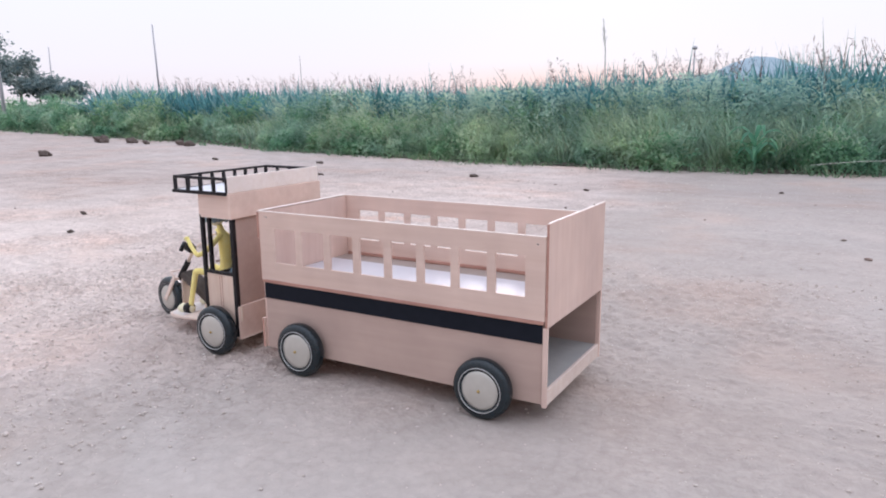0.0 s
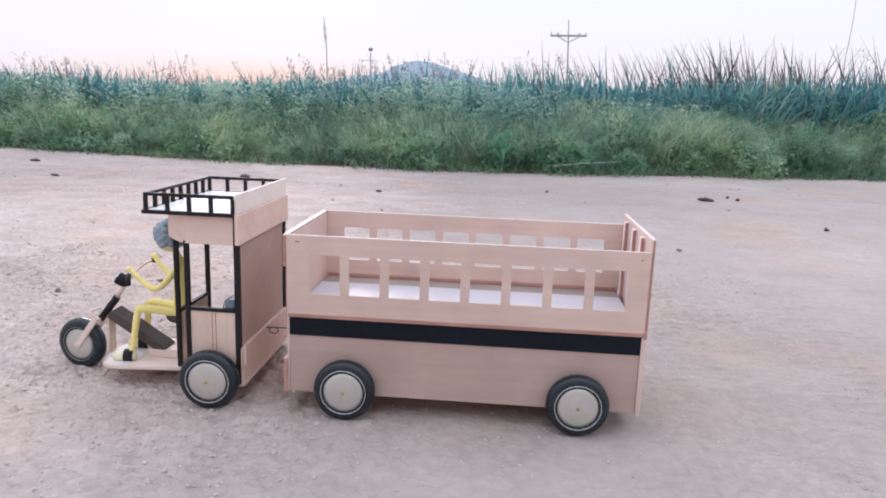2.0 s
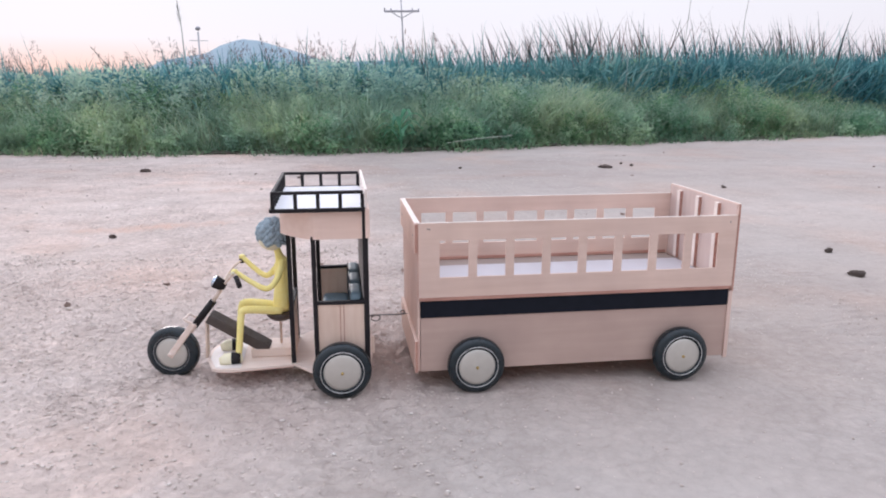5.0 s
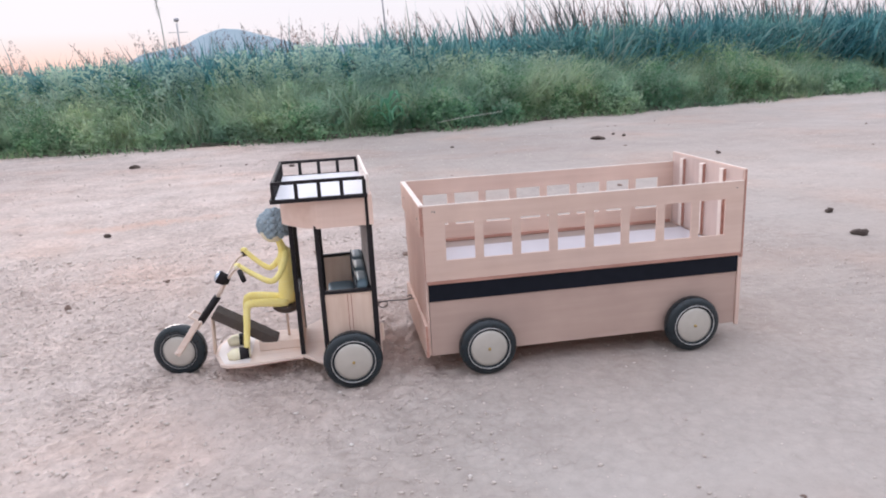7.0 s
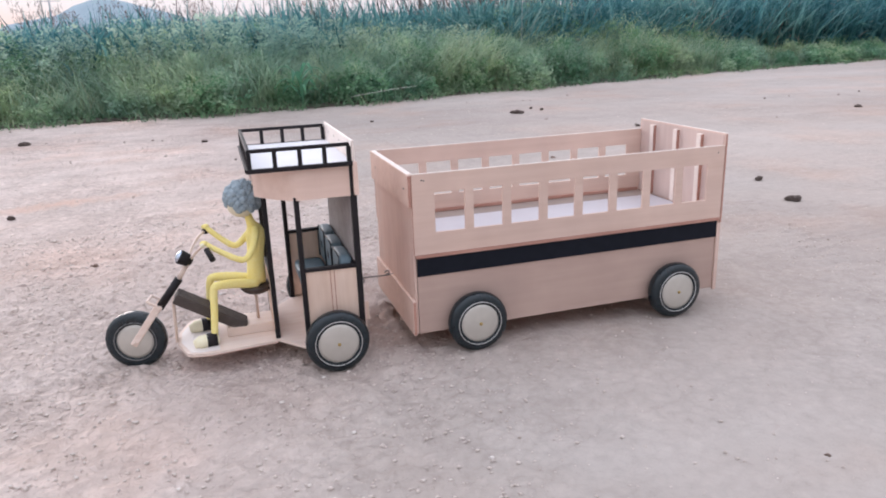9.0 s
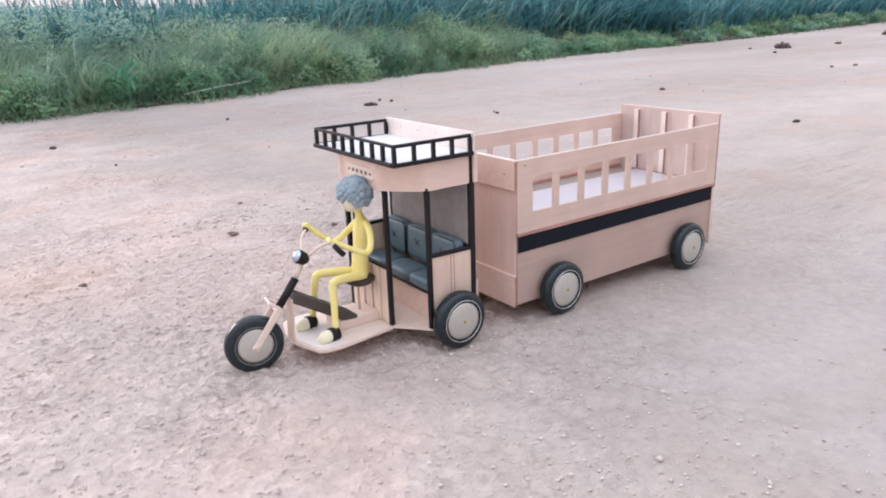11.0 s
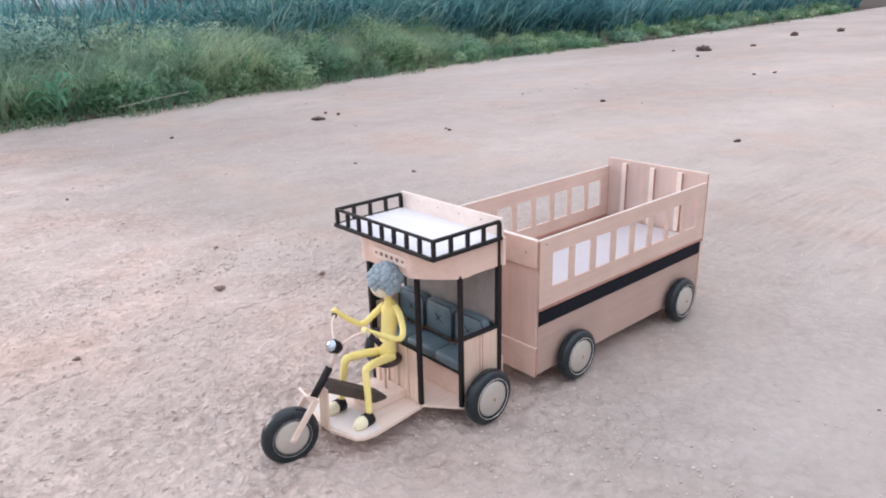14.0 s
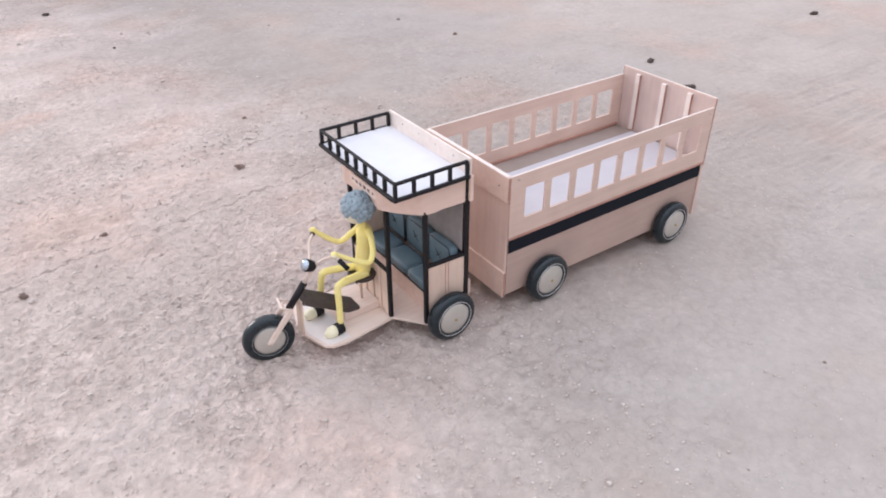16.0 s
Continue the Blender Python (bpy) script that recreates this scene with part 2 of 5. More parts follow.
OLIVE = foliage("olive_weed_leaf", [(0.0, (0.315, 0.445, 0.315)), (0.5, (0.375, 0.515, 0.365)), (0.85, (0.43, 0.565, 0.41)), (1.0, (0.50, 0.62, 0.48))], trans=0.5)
PLUME = foliage("pale_plume", [(0.0, (0.40, 0.51, 0.37)), (0.6, (0.46, 0.57, 0.42)), (1.0, (0.55, 0.62, 0.48))], trans=0.5)
# far tree leaves: tones paled towards grey to carry the distance haze
TREELEAF = foliage("hazy_tree_leaf", [(0.0, (0.19, 0.25, 0.26)), (0.6, (0.25, 0.31, 0.315)), (1.0, (0.32, 0.36, 0.355))])
BROAD = foliage("broad_weed_leaf", [(0.0, (0.13, 0.32, 0.19)), (1.0, (0.20, 0.41, 0.26))], rough=0.55)


def sand_material():
    m, n, l, b = material("dry_sandy_road", 0.92, spec=0.2)
    big = noise_node(n, l, 0.55, 3.0, (0.6, 1.4, 1))
    mid = noise_node(n, l, 7.0, 5.0, (0.9, 1.1, 1))
    fine = noise_node(n, l, 52.0, 7.0, rough=0.72)
    speck = noise_node(n, l, 210.0, 3.0)
    r1 = ramp_node(n, [(0.32, (0.452, 0.383, 0.346)), (0.52, (0.512, 0.444, 0.405)), (0.70, (0.575, 0.508, 0.468))])
    l.new(big.outputs[0], r1.inputs[0])
    r2 = ramp_node(n, [(0.30, (0.86, 0.84, 0.83)), (0.62, (1.06, 1.05, 1.05))])
    l.new(mid.outputs[0], r2.inputs[0])
    # relief shading in the colour: fine pits darker, raised bits lighter
    r3 = ramp_node(n, [(0.28, (0.80, 0.77, 0.76)), (0.42, (0.95, 0.945, 0.94)), (0.55, (1.01, 1.01, 1.01)), (0.72, (1.12, 1.115, 1.11))])
    l.new(fine.outputs[0], r3.inputs[0])
    r4 = ramp_node(n, [(0.24, (0.50, 0.44, 0.42)), (0.31, (1.0, 1.0, 1.0)), (0.70, (1.0, 1.0, 1.0)), (0.76, (1.22, 1.21, 1.20))])
    l.new(speck.outputs[0], r4.inputs[0])
    tco = n.new("ShaderNodeTexCoord")
    tsp = n.new("ShaderNodeSeparateXYZ")
    l.new(tco.outputs["Object"], tsp.inputs[0])
    wander = noise_node(n, l, 0.5, 5.0)
    wx = n.new("ShaderNodeMath")
    wx.operation, wx.inputs[1].default_value = "MULTIPLY_ADD", 2.6
    l.new(wander.outputs[0], wx.inputs[0])
    wsub = n.new("ShaderNodeMath")
    wsub.operation, wsub.inputs[1].default_value = "SUBTRACT", 1.30
    l.new(tsp.outputs["X"], wsub.inputs[0])
    l.new(wsub.outputs[0], wx.inputs[2])
    rough_ = n.new("ShaderNodeMapRange")
    for q, v in zip((1, 2, 3, 4), (-0.3, 0.4, 1.0, 0.5)):
        rough_.inputs[q].default_value = v
    l.new(wx.outputs[0], rough_.inputs[0])
    c = mixed(n, l, r1.outputs[0], mixed(n, l, r1.outputs[0], r2.outputs[0], 1.0, "MULTIPLY"), rough_.outputs[0])
    c = mixed(n, l, c, mixed(n, l, c, r3.outputs[0], 1.0, "MULTIPLY"), rough_.outputs[0])
    c = mixed(n, l, c, r4.outputs[0], 0.35, "MULTIPLY")
    # crumbs: small rounded grains of uneven tone, thick in the loose patches, shading painted in
    vco = n.new("ShaderNodeTexCoord")
    warp = noise_node(n, l, 40.0, 2.0)
    wsc = n.new("ShaderNodeVectorMath")
    wsc.operation = "SCALE"
    wsc.inputs["Scale"].default_value = 0.018
    l.new(warp.outputs["Color"], wsc.inputs[0])
    wad = n.new("ShaderNodeVectorMath")
    wad.operation = "ADD"
    l.new(vco.outputs["Object"], wad.inputs[0])
    l.new(wsc.outputs[0], wad.inputs[1])
    heights = []
    loose = noise_node(n, l, 2.3, 4.0)
    lr = ramp_node(n, [(0.40, (0.25, 0.25, 0.25)), (0.62, (1.0, 1.0, 1.0))])
    l.new(loose.outputs[0], lr.inputs[0])
    gco = n.new("ShaderNodeTexCoord")
    gsp = n.new("ShaderNodeSeparateXYZ")
    l.new(gco.outputs["Object"], gsp.inputs[0])
    side_ = n.new("ShaderNodeMapRange")
    for q, v in zip((1, 2, 3, 4), (-0.35, 0.45, 1.0, 0.45)):
        side_.inputs[q].default_value = v
    l.new(wx.outputs[0], side_.inputs[0])
    for size, power in ((46.0, 0.60), (95.0, 0.50)):
        vor = n.new("ShaderNodeTexVoronoi")
        vor.inputs["Scale"].default_value = size
        l.new(wad.outputs[0], vor.inputs["Vector"])
        # grain tops lightened and the gaps between darkened, as soft light would
        vr = ramp_node(n, [(0.0, (1.13, 1.12, 1.12)), (0.45, (1.02, 1.02, 1.02)), (0.8, (0.80, 0.775, 0.77))])
        l.new(vor.outputs["Distance"], vr.inputs[0])
        bw = n.new("ShaderNodeRGBToBW")
        l.new(vor.outputs["Color"], bw.inputs[0])
        tone = ramp_node(n, [(0.2, (0.90, 0.895, 0.895)), (0.8, (1.09, 1.085, 1.08))])
        l.new(bw.outputs[0], tone.inputs[0])
        both_ = mixed(n, l, vr.outputs[0], tone.outputs[0], 1.0, "MULTIPLY")
        pw = n.new("ShaderNodeMath")
        pw.operation, pw.inputs[1].default_value = "MULTIPLY", power
        sd = n.new("ShaderNodeMath")
        sd.operation = "MULTIPLY"
        l.new(lr.outputs[0], sd.inputs[0])
        l.new(side_.outputs[0], sd.inputs[1])
        l.new(sd.outputs[0], pw.inputs[0])
        c = mixed(n, l, c, mixed(n, l, c, both_, 1.0, "MULTIPLY"), pw.outputs[0])
        inv = n.new("ShaderNodeMath")
        inv.operation, inv.inputs[0].default_value = "SUBTRACT", 1.0
        l.new(vor.outputs["Distance"], inv.inputs[1])
        hm = n.new("ShaderNodeMath")
        hm.operation = "MULTIPLY"
        l.new(inv.outputs[0], hm.inputs[0])
        l.new(pw.outputs[0], hm.inputs[1])
        heights.append(hm.outputs[0])
    # paler to the west, darker by the trailer and as y grows, warm and cool patches
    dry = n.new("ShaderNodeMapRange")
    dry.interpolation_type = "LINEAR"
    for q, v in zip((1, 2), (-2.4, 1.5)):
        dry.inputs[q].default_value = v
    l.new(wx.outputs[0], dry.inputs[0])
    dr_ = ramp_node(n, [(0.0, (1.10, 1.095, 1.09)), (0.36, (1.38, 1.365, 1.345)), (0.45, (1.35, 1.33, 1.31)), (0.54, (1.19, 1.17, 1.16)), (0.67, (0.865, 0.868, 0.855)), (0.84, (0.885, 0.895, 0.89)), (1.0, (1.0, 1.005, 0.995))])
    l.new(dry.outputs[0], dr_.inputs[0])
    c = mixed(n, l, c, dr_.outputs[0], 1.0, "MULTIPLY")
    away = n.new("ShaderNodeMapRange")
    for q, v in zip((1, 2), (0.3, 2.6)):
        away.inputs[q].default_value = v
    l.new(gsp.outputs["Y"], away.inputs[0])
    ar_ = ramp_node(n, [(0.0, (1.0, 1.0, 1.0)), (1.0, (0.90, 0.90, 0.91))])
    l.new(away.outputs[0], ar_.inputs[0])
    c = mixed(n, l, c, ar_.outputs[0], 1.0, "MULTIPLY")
    hue = noise_node(n, l, 1.9, 4.0)
    hr = ramp_node(n, [(0.34, (1.05, 0.975, 0.935)), (0.48, (1.0, 1.0, 1.0)), (0.64, (0.98, 1.0, 1.01))])
    l.new(hue.outputs[0], hr.inputs[0])
    c = mixed(n, l, c, hr.outputs[0], 1.0, "MULTIPLY")
    # a streak of warm reddish earth out on the road
    sco = n.new("ShaderNodeTexCoord")
    smp = n.new("ShaderNodeMapping")
    smp.vector_type = "TEXTURE"
    smp.inputs["Location"].default_value = (-0.73, 1.39, 0.0)
    smp.inputs["Rotation"].default_value = (0, 0, radians(14))
    smp.inputs["Scale"].default_value = (0.30, 0.075, 1.0)
    l.new(sco.outputs["Object"], smp.inputs[0])
    swob = noise_node(n, l, 9.0, 4.0)
    sln = n.new("ShaderNodeVectorMath")
    sln.operation = "LENGTH"
    l.new(smp.outputs[0], sln.inputs[0])
    sadd = n.new("ShaderNodeMath")
    sadd.operation, sadd.inputs[1].default_value = "MULTIPLY_ADD", 1.6
    l.new(swob.outputs[0], sadd.inputs[0])
    l.new(sln.outputs["Value"], sadd.inputs[2])
    sfac = n.new("ShaderNodeMapRange")
    for q, v in zip((1, 2, 3, 4), (1.05, 1.75, 0.9, 0.0)):
        sfac.inputs[q].default_value = v
    l.new(sadd.outputs[0], sfac.inputs[0])
    c = mixed(n, l, c, (0.66, 0.47, 0.38), sfac.outputs[0])
    # a long hairline crack across the sand
    co = n.new("ShaderNodeTexCoord")
    mp = n.new("ShaderNodeMapping")
    mp.vector_type = "TEXTURE"
    mp.inputs["Location"].default_value = CRACK_AT
    mp.inputs["Rotation"].default_value = (0, 0, CRACK_TURN)
    l.new(co.outputs["Object"], mp.inputs[0])
    sp = n.new("ShaderNodeSeparateXYZ")
    l.new(mp.outputs[0], sp.inputs[0])
    wob = noise_node(n, l, 6.0, 5.0, rough=0.7)
    wv = n.new("ShaderNodeMath")
    wv.operation, wv.inputs[1].default_value, wv.inputs[2].default_value = "MULTIPLY_ADD", 0.10, -0.05
    l.new(wob.outputs[0], wv.inputs[0])
    dy = n.new("ShaderNodeMath")
    dy.operation = "ADD"
    l.new(sp.outputs["Y"], dy.inputs[0])
    l.new(wv.outputs[0], dy.inputs[1])
    ab = n.new("ShaderNodeMath")
    ab.operation = "ABSOLUTE"
    l.new(dy.outputs[0], ab.inputs[0])
    mrk = n.new("ShaderNodeMapRange")
    mrk.inputs[1].default_value, mrk.inputs[2].default_value, mrk.inputs[3].default_value, mrk.inputs[4].default_value = 0.0012, 0.0040, 1.0, 0.0
    l.new(ab.outputs[0], mrk.inputs[0])
    lim = n.new("ShaderNodeMapRange")
    lim.inputs[1].default_value, lim.inputs[2].default_value, lim.inputs[3].default_value, lim.inputs[4].default_value = 0.62, 0.95, 1.0, 0.0
    axx = n.new("ShaderNodeMath")
    axx.operation = "ABSOLUTE"
    l.new(sp.outputs["X"], axx.inputs[0])
    l.new(axx.outputs[0], lim.inputs[0])
    mk = n.new("ShaderNodeMath")
    mk.operation = "MULTIPLY"
    l.new(mrk.outputs[0], mk.inputs[0])
    l.new(lim.outputs[0], mk.inputs[1])
    mk2 = n.new("ShaderNodeMath")
    mk2.operation, mk2.inputs[1].default_value = "MULTIPLY", 0.55
    l.new(mk.outputs[0], mk2.inputs[0])
    c = mixed(n, l, c, (0.23, 0.17, 0.15), mk2.outputs[0])
    l.new(c, b.inputs["Base Color"])
    ad = n.new("ShaderNodeMath")
    ad.operation, ad.inputs[1].default_value = "MULTIPLY_ADD", 1.6
    hf = n.new("ShaderNodeMath")
    hf.operation, hf.inputs[1].default_value = "MULTIPLY", 0.55
    l.new(fine.outputs[0], hf.inputs[0])
    l.new(mid.outputs[0], ad.inputs[0])
    l.new(hf.outputs[0], ad.inputs[2])
    tot = ad.outputs[0]
    for hh in heights:
        sm = n.new("ShaderNodeMath")
        sm.operation, sm.inputs[1].default_value = "MULTIPLY_ADD", 0.9
        l.new(hh, sm.inputs[0])
        l.new(tot, sm.inputs[2])
        tot = sm.outputs[0]
    rel = n.new("ShaderNodeMath")
    rel.operation = "MULTIPLY"
    l.new(tot, rel.inputs[0])
    l.new(rough_.outputs[0], rel.inputs[1])
    bump_to(n, l, b, rel.outputs[0], 1.0, 0.014)
    return m


CRACK_AT, CRACK_TURN = (-0.42, 0.635, 0.0), radians(8)
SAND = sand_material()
SOIL = plain("dark_field_soil", (0.06, 0.05, 0.042), (0.12, 0.10, 0.085), 4.0, 0.95, spec=0.1, bump=0.5, depth=0.02)


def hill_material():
    m, n, l, b = material("hazed_wooded_hill", 1.0, spec=0.0)
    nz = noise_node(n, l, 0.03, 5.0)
    # the blue-grey of the air's haze is put into the hill colour
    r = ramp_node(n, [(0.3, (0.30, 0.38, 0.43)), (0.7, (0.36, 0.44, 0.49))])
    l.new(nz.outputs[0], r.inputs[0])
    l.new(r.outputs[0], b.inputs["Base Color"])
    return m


HILL = hill_material()


# ---------------------------------------------------------------- mesh helpers
def mesh_of(name, bm, *mats, smooth=False):
    me = bpy.data.meshes.new(name)
    bmesh.ops.recalc_face_normals(bm, faces=bm.faces)
    bm.to_mesh(me)
    bm.free()
    for m in mats:
        me.materials.append(m)
    if smooth:
        me.polygons.foreach_set("use_smooth", [True] * len(me.polygons))
    return me


def part(name, bm, mat, parent, label="", smooth=False):
    ob = new(name, mesh_of(name, bm, mat, smooth=smooth))
    ob.parent = parent
    if label:
        tagged(ob, label)
    return ob


def box(x0, x1, y0, y1, z0, z1, bevel=0.0006, m=None, bm=None):
    bm = bm or bmesh.new()
    got = bmesh.ops.create_cube(bm, size=1)["verts"]
    for v in got:
        v.co = Vector(((x0 + x1) / 2 + v.co.x * (x1 - x0), (y0 + y1) / 2 + v.co.y * (y1 - y0), (z0 + z1) / 2 + v.co.z * (z1 - z0)))
    if bevel:
        edges = list({e for v in got for e in v.link_edges})
        out = bmesh.ops.bevel(bm, geom=edges, offset=bevel, segments=1, affect="EDGES", profile=0.5)
        got = list({v for f in out["faces"] for v in f.verts} | {v for v in got if v.is_valid})
    if m is not None:
        bmesh.ops.transform(bm, matrix=m, verts=got)
    return bm


def beam(p, q, w, h, bevel=0.0006, up=(0, 0, 1), bm=None):
    """A square bar from p to q, w wide and h high."""
    p, q = Vector(p), Vector(q)
    ahead = (q - p).normalized()
    side = ahead.cross(Vector(up))
    if side.length < 1e-4:
        side = Vector((0, 1, 0))
    side.normalize()
    top = side.cross(ahead)
    m = Matrix((ahead, side, top)).transposed().to_4x4()
    m.translation = (p + q) / 2
    n = (q - p).length / 2
    return box(-n, n, -w / 2, w / 2, -h / 2, h / 2, bevel, m, bm)


def tube(bm, pts, radii, seg=10, index=0, caps=True):
    """A round limb through the points."""
    pts = [Vector(p) for p in pts]
    rings = []
    for i, p in enumerate(pts):
        ahead = (pts[min(i + 1, len(pts) - 1)] - pts[max(i - 1, 0)]).normalized()
        s = ahead.cross(Vector((0.31, 0.93, 0.17)))
        s.normalize()
        t = ahead.cross(s)
        r = radii[i] if isinstance(radii, (list, tuple)) else radii
        rings.append([bm.verts.new(p + (s * math.cos(k * math.tau / seg) + t * math.sin(k * math.tau / seg)) * r) for k in range(seg)])
    for a_, b_ in zip(rings, rings[1:]):
        for k in range(seg):
            f = bm.faces.new((a_[k], a_[(k + 1) % seg], b_[(k + 1) % seg], b_[k]))
            f.material_index, f.smooth = index, True
    if caps:
        for ring in (rings[0], rings[-1]):
            f = bm.faces.new(ring)
            f.material_index = index
    return bm


def smooth_line(pts, steps=5):
    """Points along a soft curve through the given ones."""
    pts = [Vector(p) for p in pts]
    out = []
    for i in range(len(pts) - 1):
        p0, p1, p2, p3 = pts[max(i - 1, 0)], pts[i], pts[i + 1], pts[min(i + 2, len(pts) - 1)]
        for k in range(steps):
            t = k / steps
            out.append(0.5 * ((2 * p1) + (p2 - p0) * t + (2 * p0 - 5 * p1 + 4 * p2 - p3) * t * t + (3 * p1 - p0 - 3 * p2 + p3) * t ** 3))
    return out + [pts[-1]]


def lathe(profile, seg=44):
    """A turned shape round the y axis from (radius, y) pairs."""
    bm = bmesh.new()
    rings = []
    for r, y in profile:
        if r < 1e-6:
            rings.append([bm.verts.new((0, y, 0))])
        else:
            rings.append([bm.verts.new((r * math.cos(k * math.tau / seg), y, r * math.sin(k * math.tau / seg))) for k in range(seg)])
    for a_, b_ in zip(rings, rings[1:]):
        for k in range(seg):
            j = (k + 1) % seg
            if len(a_) == 1 and len(b_) == 1:
                continue
            if len(a_) == 1:
                bm.faces.new((a_[0], b_[j], b_[k]))
            elif len(b_) == 1:
                bm.faces.new((a_[k], a_[j], b_[0]))
            else:
                bm.faces.new((a_[k], a_[j], b_[j], b_[k]))
    return bm


def ball(bm, centre, r, index=0, sub=2, squash=(1, 1, 1)):
    got = bmesh.ops.create_icosphere(bm, subdivisions=sub, radius=r)["verts"]
    for v in got:
        v.co = Vector((v.co.x * squash[0], v.co.y * squash[1], v.co.z * squash[2])) + Vector(centre)
    for f in {f for v in got for f in v.link_faces}:
        f.material_index, f.smooth = index, True
    return got


def holed_board(xs, zs, holes, y0, y1):
    """A board in the xz plane, y0 to y1 thick, cut by grid lines; cells named in holes are open."""
    bm = bmesh.new()
    vs = {}

    def v(i, j, y):
        if (i, j, y) not in vs:
            vs[i, j, y] = bm.verts.new((xs[i], y, zs[j]))
        return vs[i, j, y]
    solid = {(i, j) for i in range(len(xs) - 1) for j in range(len(zs) - 1)} - set(holes)
    for i, j in solid:
        for y in (y0, y1):
            bm.faces.new((v(i, j, y), v(i + 1, j, y), v(i + 1, j + 1, y), v(i, j + 1, y)))
        for di, dj, p, q in ((0, -1, (i, j), (i + 1, j)), (0, 1, (i, j + 1), (i + 1, j + 1)), (-1, 0, (i, j), (i, j + 1)), (1, 0, (i + 1, j), (i + 1, j + 1))):
            if (i + di, j + dj) not in solid:
                bm.faces.new((v(*p, y0), v(*q, y0), v(*q, y1), v(*p, y1)))
    return bm


def slab(outline, z0, z1):
    """A flat board with the given outline."""
    bm = bmesh.new()
    lo = [bm.verts.new((x, y, z0)) for x, y in outline]
    hi = [bm.verts.new((x, y, z1)) for x, y in outline]
    bm.faces.new(lo)
    bm.faces.new(hi)
    for k in range(len(outline)):
        j = (k + 1) % len(outline)
        bm.faces.new((lo[k], lo[j], hi[j], hi[k]))
    return bm


def thing(name, label, category, at=(0, 0, 0), group="", kind=""):
    ob = new(name)
    ob.empty_display_size = 0.05
    ob.location = at
    return tagged(ob, label, category, group, kind)


# ---------------------------------------------------------------- ground
EDGE_X = [-60, -20, -9.4, -5.5, -3.6, -2.6, -1.6, -0.5, 0.3, 0.8, 1.7, 3.3, 4.7, 6.2, 9.0, 16.0, 60.0]
EDGE_Y = [16.0, 8.0, 5.6, 4.75, 4.1, 3.95, 3.75, 3.75, 3.78, 3.9, 4.17, 4.5, 4.85, 5.05, 5.35, 6.6, 15.0]


def edge_y(x):
    """Where the road's bare sand ends and the verge begins."""
    return np.interp(x, EDGE_X, EDGE_Y)


def coarseness(x, y):
    """Where the sand is crumbly (1) and where it is trodden smooth (0)."""
    p = noise.noise((x * 1.1, y * 1.4, 4.0)) + 0.5 * noise.noise((x * 3.7, y * 4.1, 9.0))
    trodden = min(max((x - 0.05) / 0.4, 0), 1) * min(max((0.85 - x) / 0.3, 0), 1) * min(max((0.25 - y) / 0.2, 0), 1)
    c = 0.42 + 0.55 * p + 0.5 * min(max(-x - 0.05, 0), 0.7) - 0.32 * trodden + 0.45 * math.exp(-((x + 0.06) / 0.11) ** 2 - ((y - 0.2) / 0.25) ** 2)
    return min(max(c, 0.12), 1.0)


def ripple(x, y):
    h = 0.0035 * noise.noise((x * 2.1, y * 3.1, 0.0)) + 0.0020 * noise.noise((x * 9, y * 11, 3.0))
    if -1.6 < x < 2.3 and -1.2 < y < 2.3:
        k = coarseness(x, y)
        h += k * (0.0070 * noise.noise((x * 26, y * 30, 7.0)) + 0.0120 * max(noise.noise((x * 48, y * 53, 2.0)), -0.08) + 0.0070 * max(noise.noise((x * 92, y * 96, 5.0)), -0.2))
    return h


def spread(lo, hi, step, far, grow=1.22):
    mid = list(np.arange(lo, hi + step / 2, step))
    a_, b_, s = [], [], step
    p, q = lo, hi
    while q < far:
        s *= grow
        p, q = p - s, q + s
        a_.append(p)
        b_.append(q)
    return np.array(a_[::-1] + mid + b_)


def build_ground():
    xs, ys = spread(-0.95, 0.75, 0.0046, 3500, 1.08), spread(-0.62, 0.80, 0.0046, 3500, 1.08)
    nx, ny = len(xs), len(ys)
    verts = []
    for y in ys:
        for x in xs:
            near = max(0.0, 1 - max(abs(x) / 14, abs(y) / 14))
            verts.append((x, y, -0.0045 + ripple(x, y) * near if near else -0.0045))
    idx = np.arange(nx * ny).reshape(ny, nx)
    quads = np.stack([idx[:-1, :-1], idx[:-1, 1:], idx[1:, 1:], idx[1:, :-1]], -1).reshape(-1, 4)
    me = bpy.data.meshes.new("ground")
    me.from_pydata(verts, [], quads.tolist())
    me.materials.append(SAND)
    me.polygons.foreach_set("use_smooth", [True] * len(me.polygons))
    tagged(new("ground", me), "pale pinkish dry sandy dirt road, rough and trodden", "ground", kind="structure")
    # dark soil below the plants, up to the horizon
    bm = bmesh.new()
    xs2 = spread(-12, 20, 0.12, 3400, 1.3)
    near_v = [bm.verts.new((x, float(edge_y(x)) + 0.085 + 0.05 * noise.noise((x * 3, 1.0, 0)) + 0.03 * noise.noise((x * 11, 4.0, 0)), 0.004)) for x in xs2]
    far_v = [bm.verts.new((x, 3400, 0.004)) for x in xs2]
    for k in range(len(xs2) - 1):
        bm.faces.new((near_v[k], near_v[k + 1], far_v[k + 1], far_v[k]))
    ob = new("field_ground", mesh_of("field_ground", bm, SOIL))
    tagged(ob, "dark damp soil under verge and reed field", "field", kind="structure")


build_ground()


def cloud_mesh(name, verts, faces, mat, smooth=True):
    me = bpy.data.meshes.new(name)
    me.from_pydata(verts, [], faces)
    me.materials.append(mat)
    if smooth:
        me.polygons.foreach_set("use_smooth", [True] * len(me.polygons))
    return me


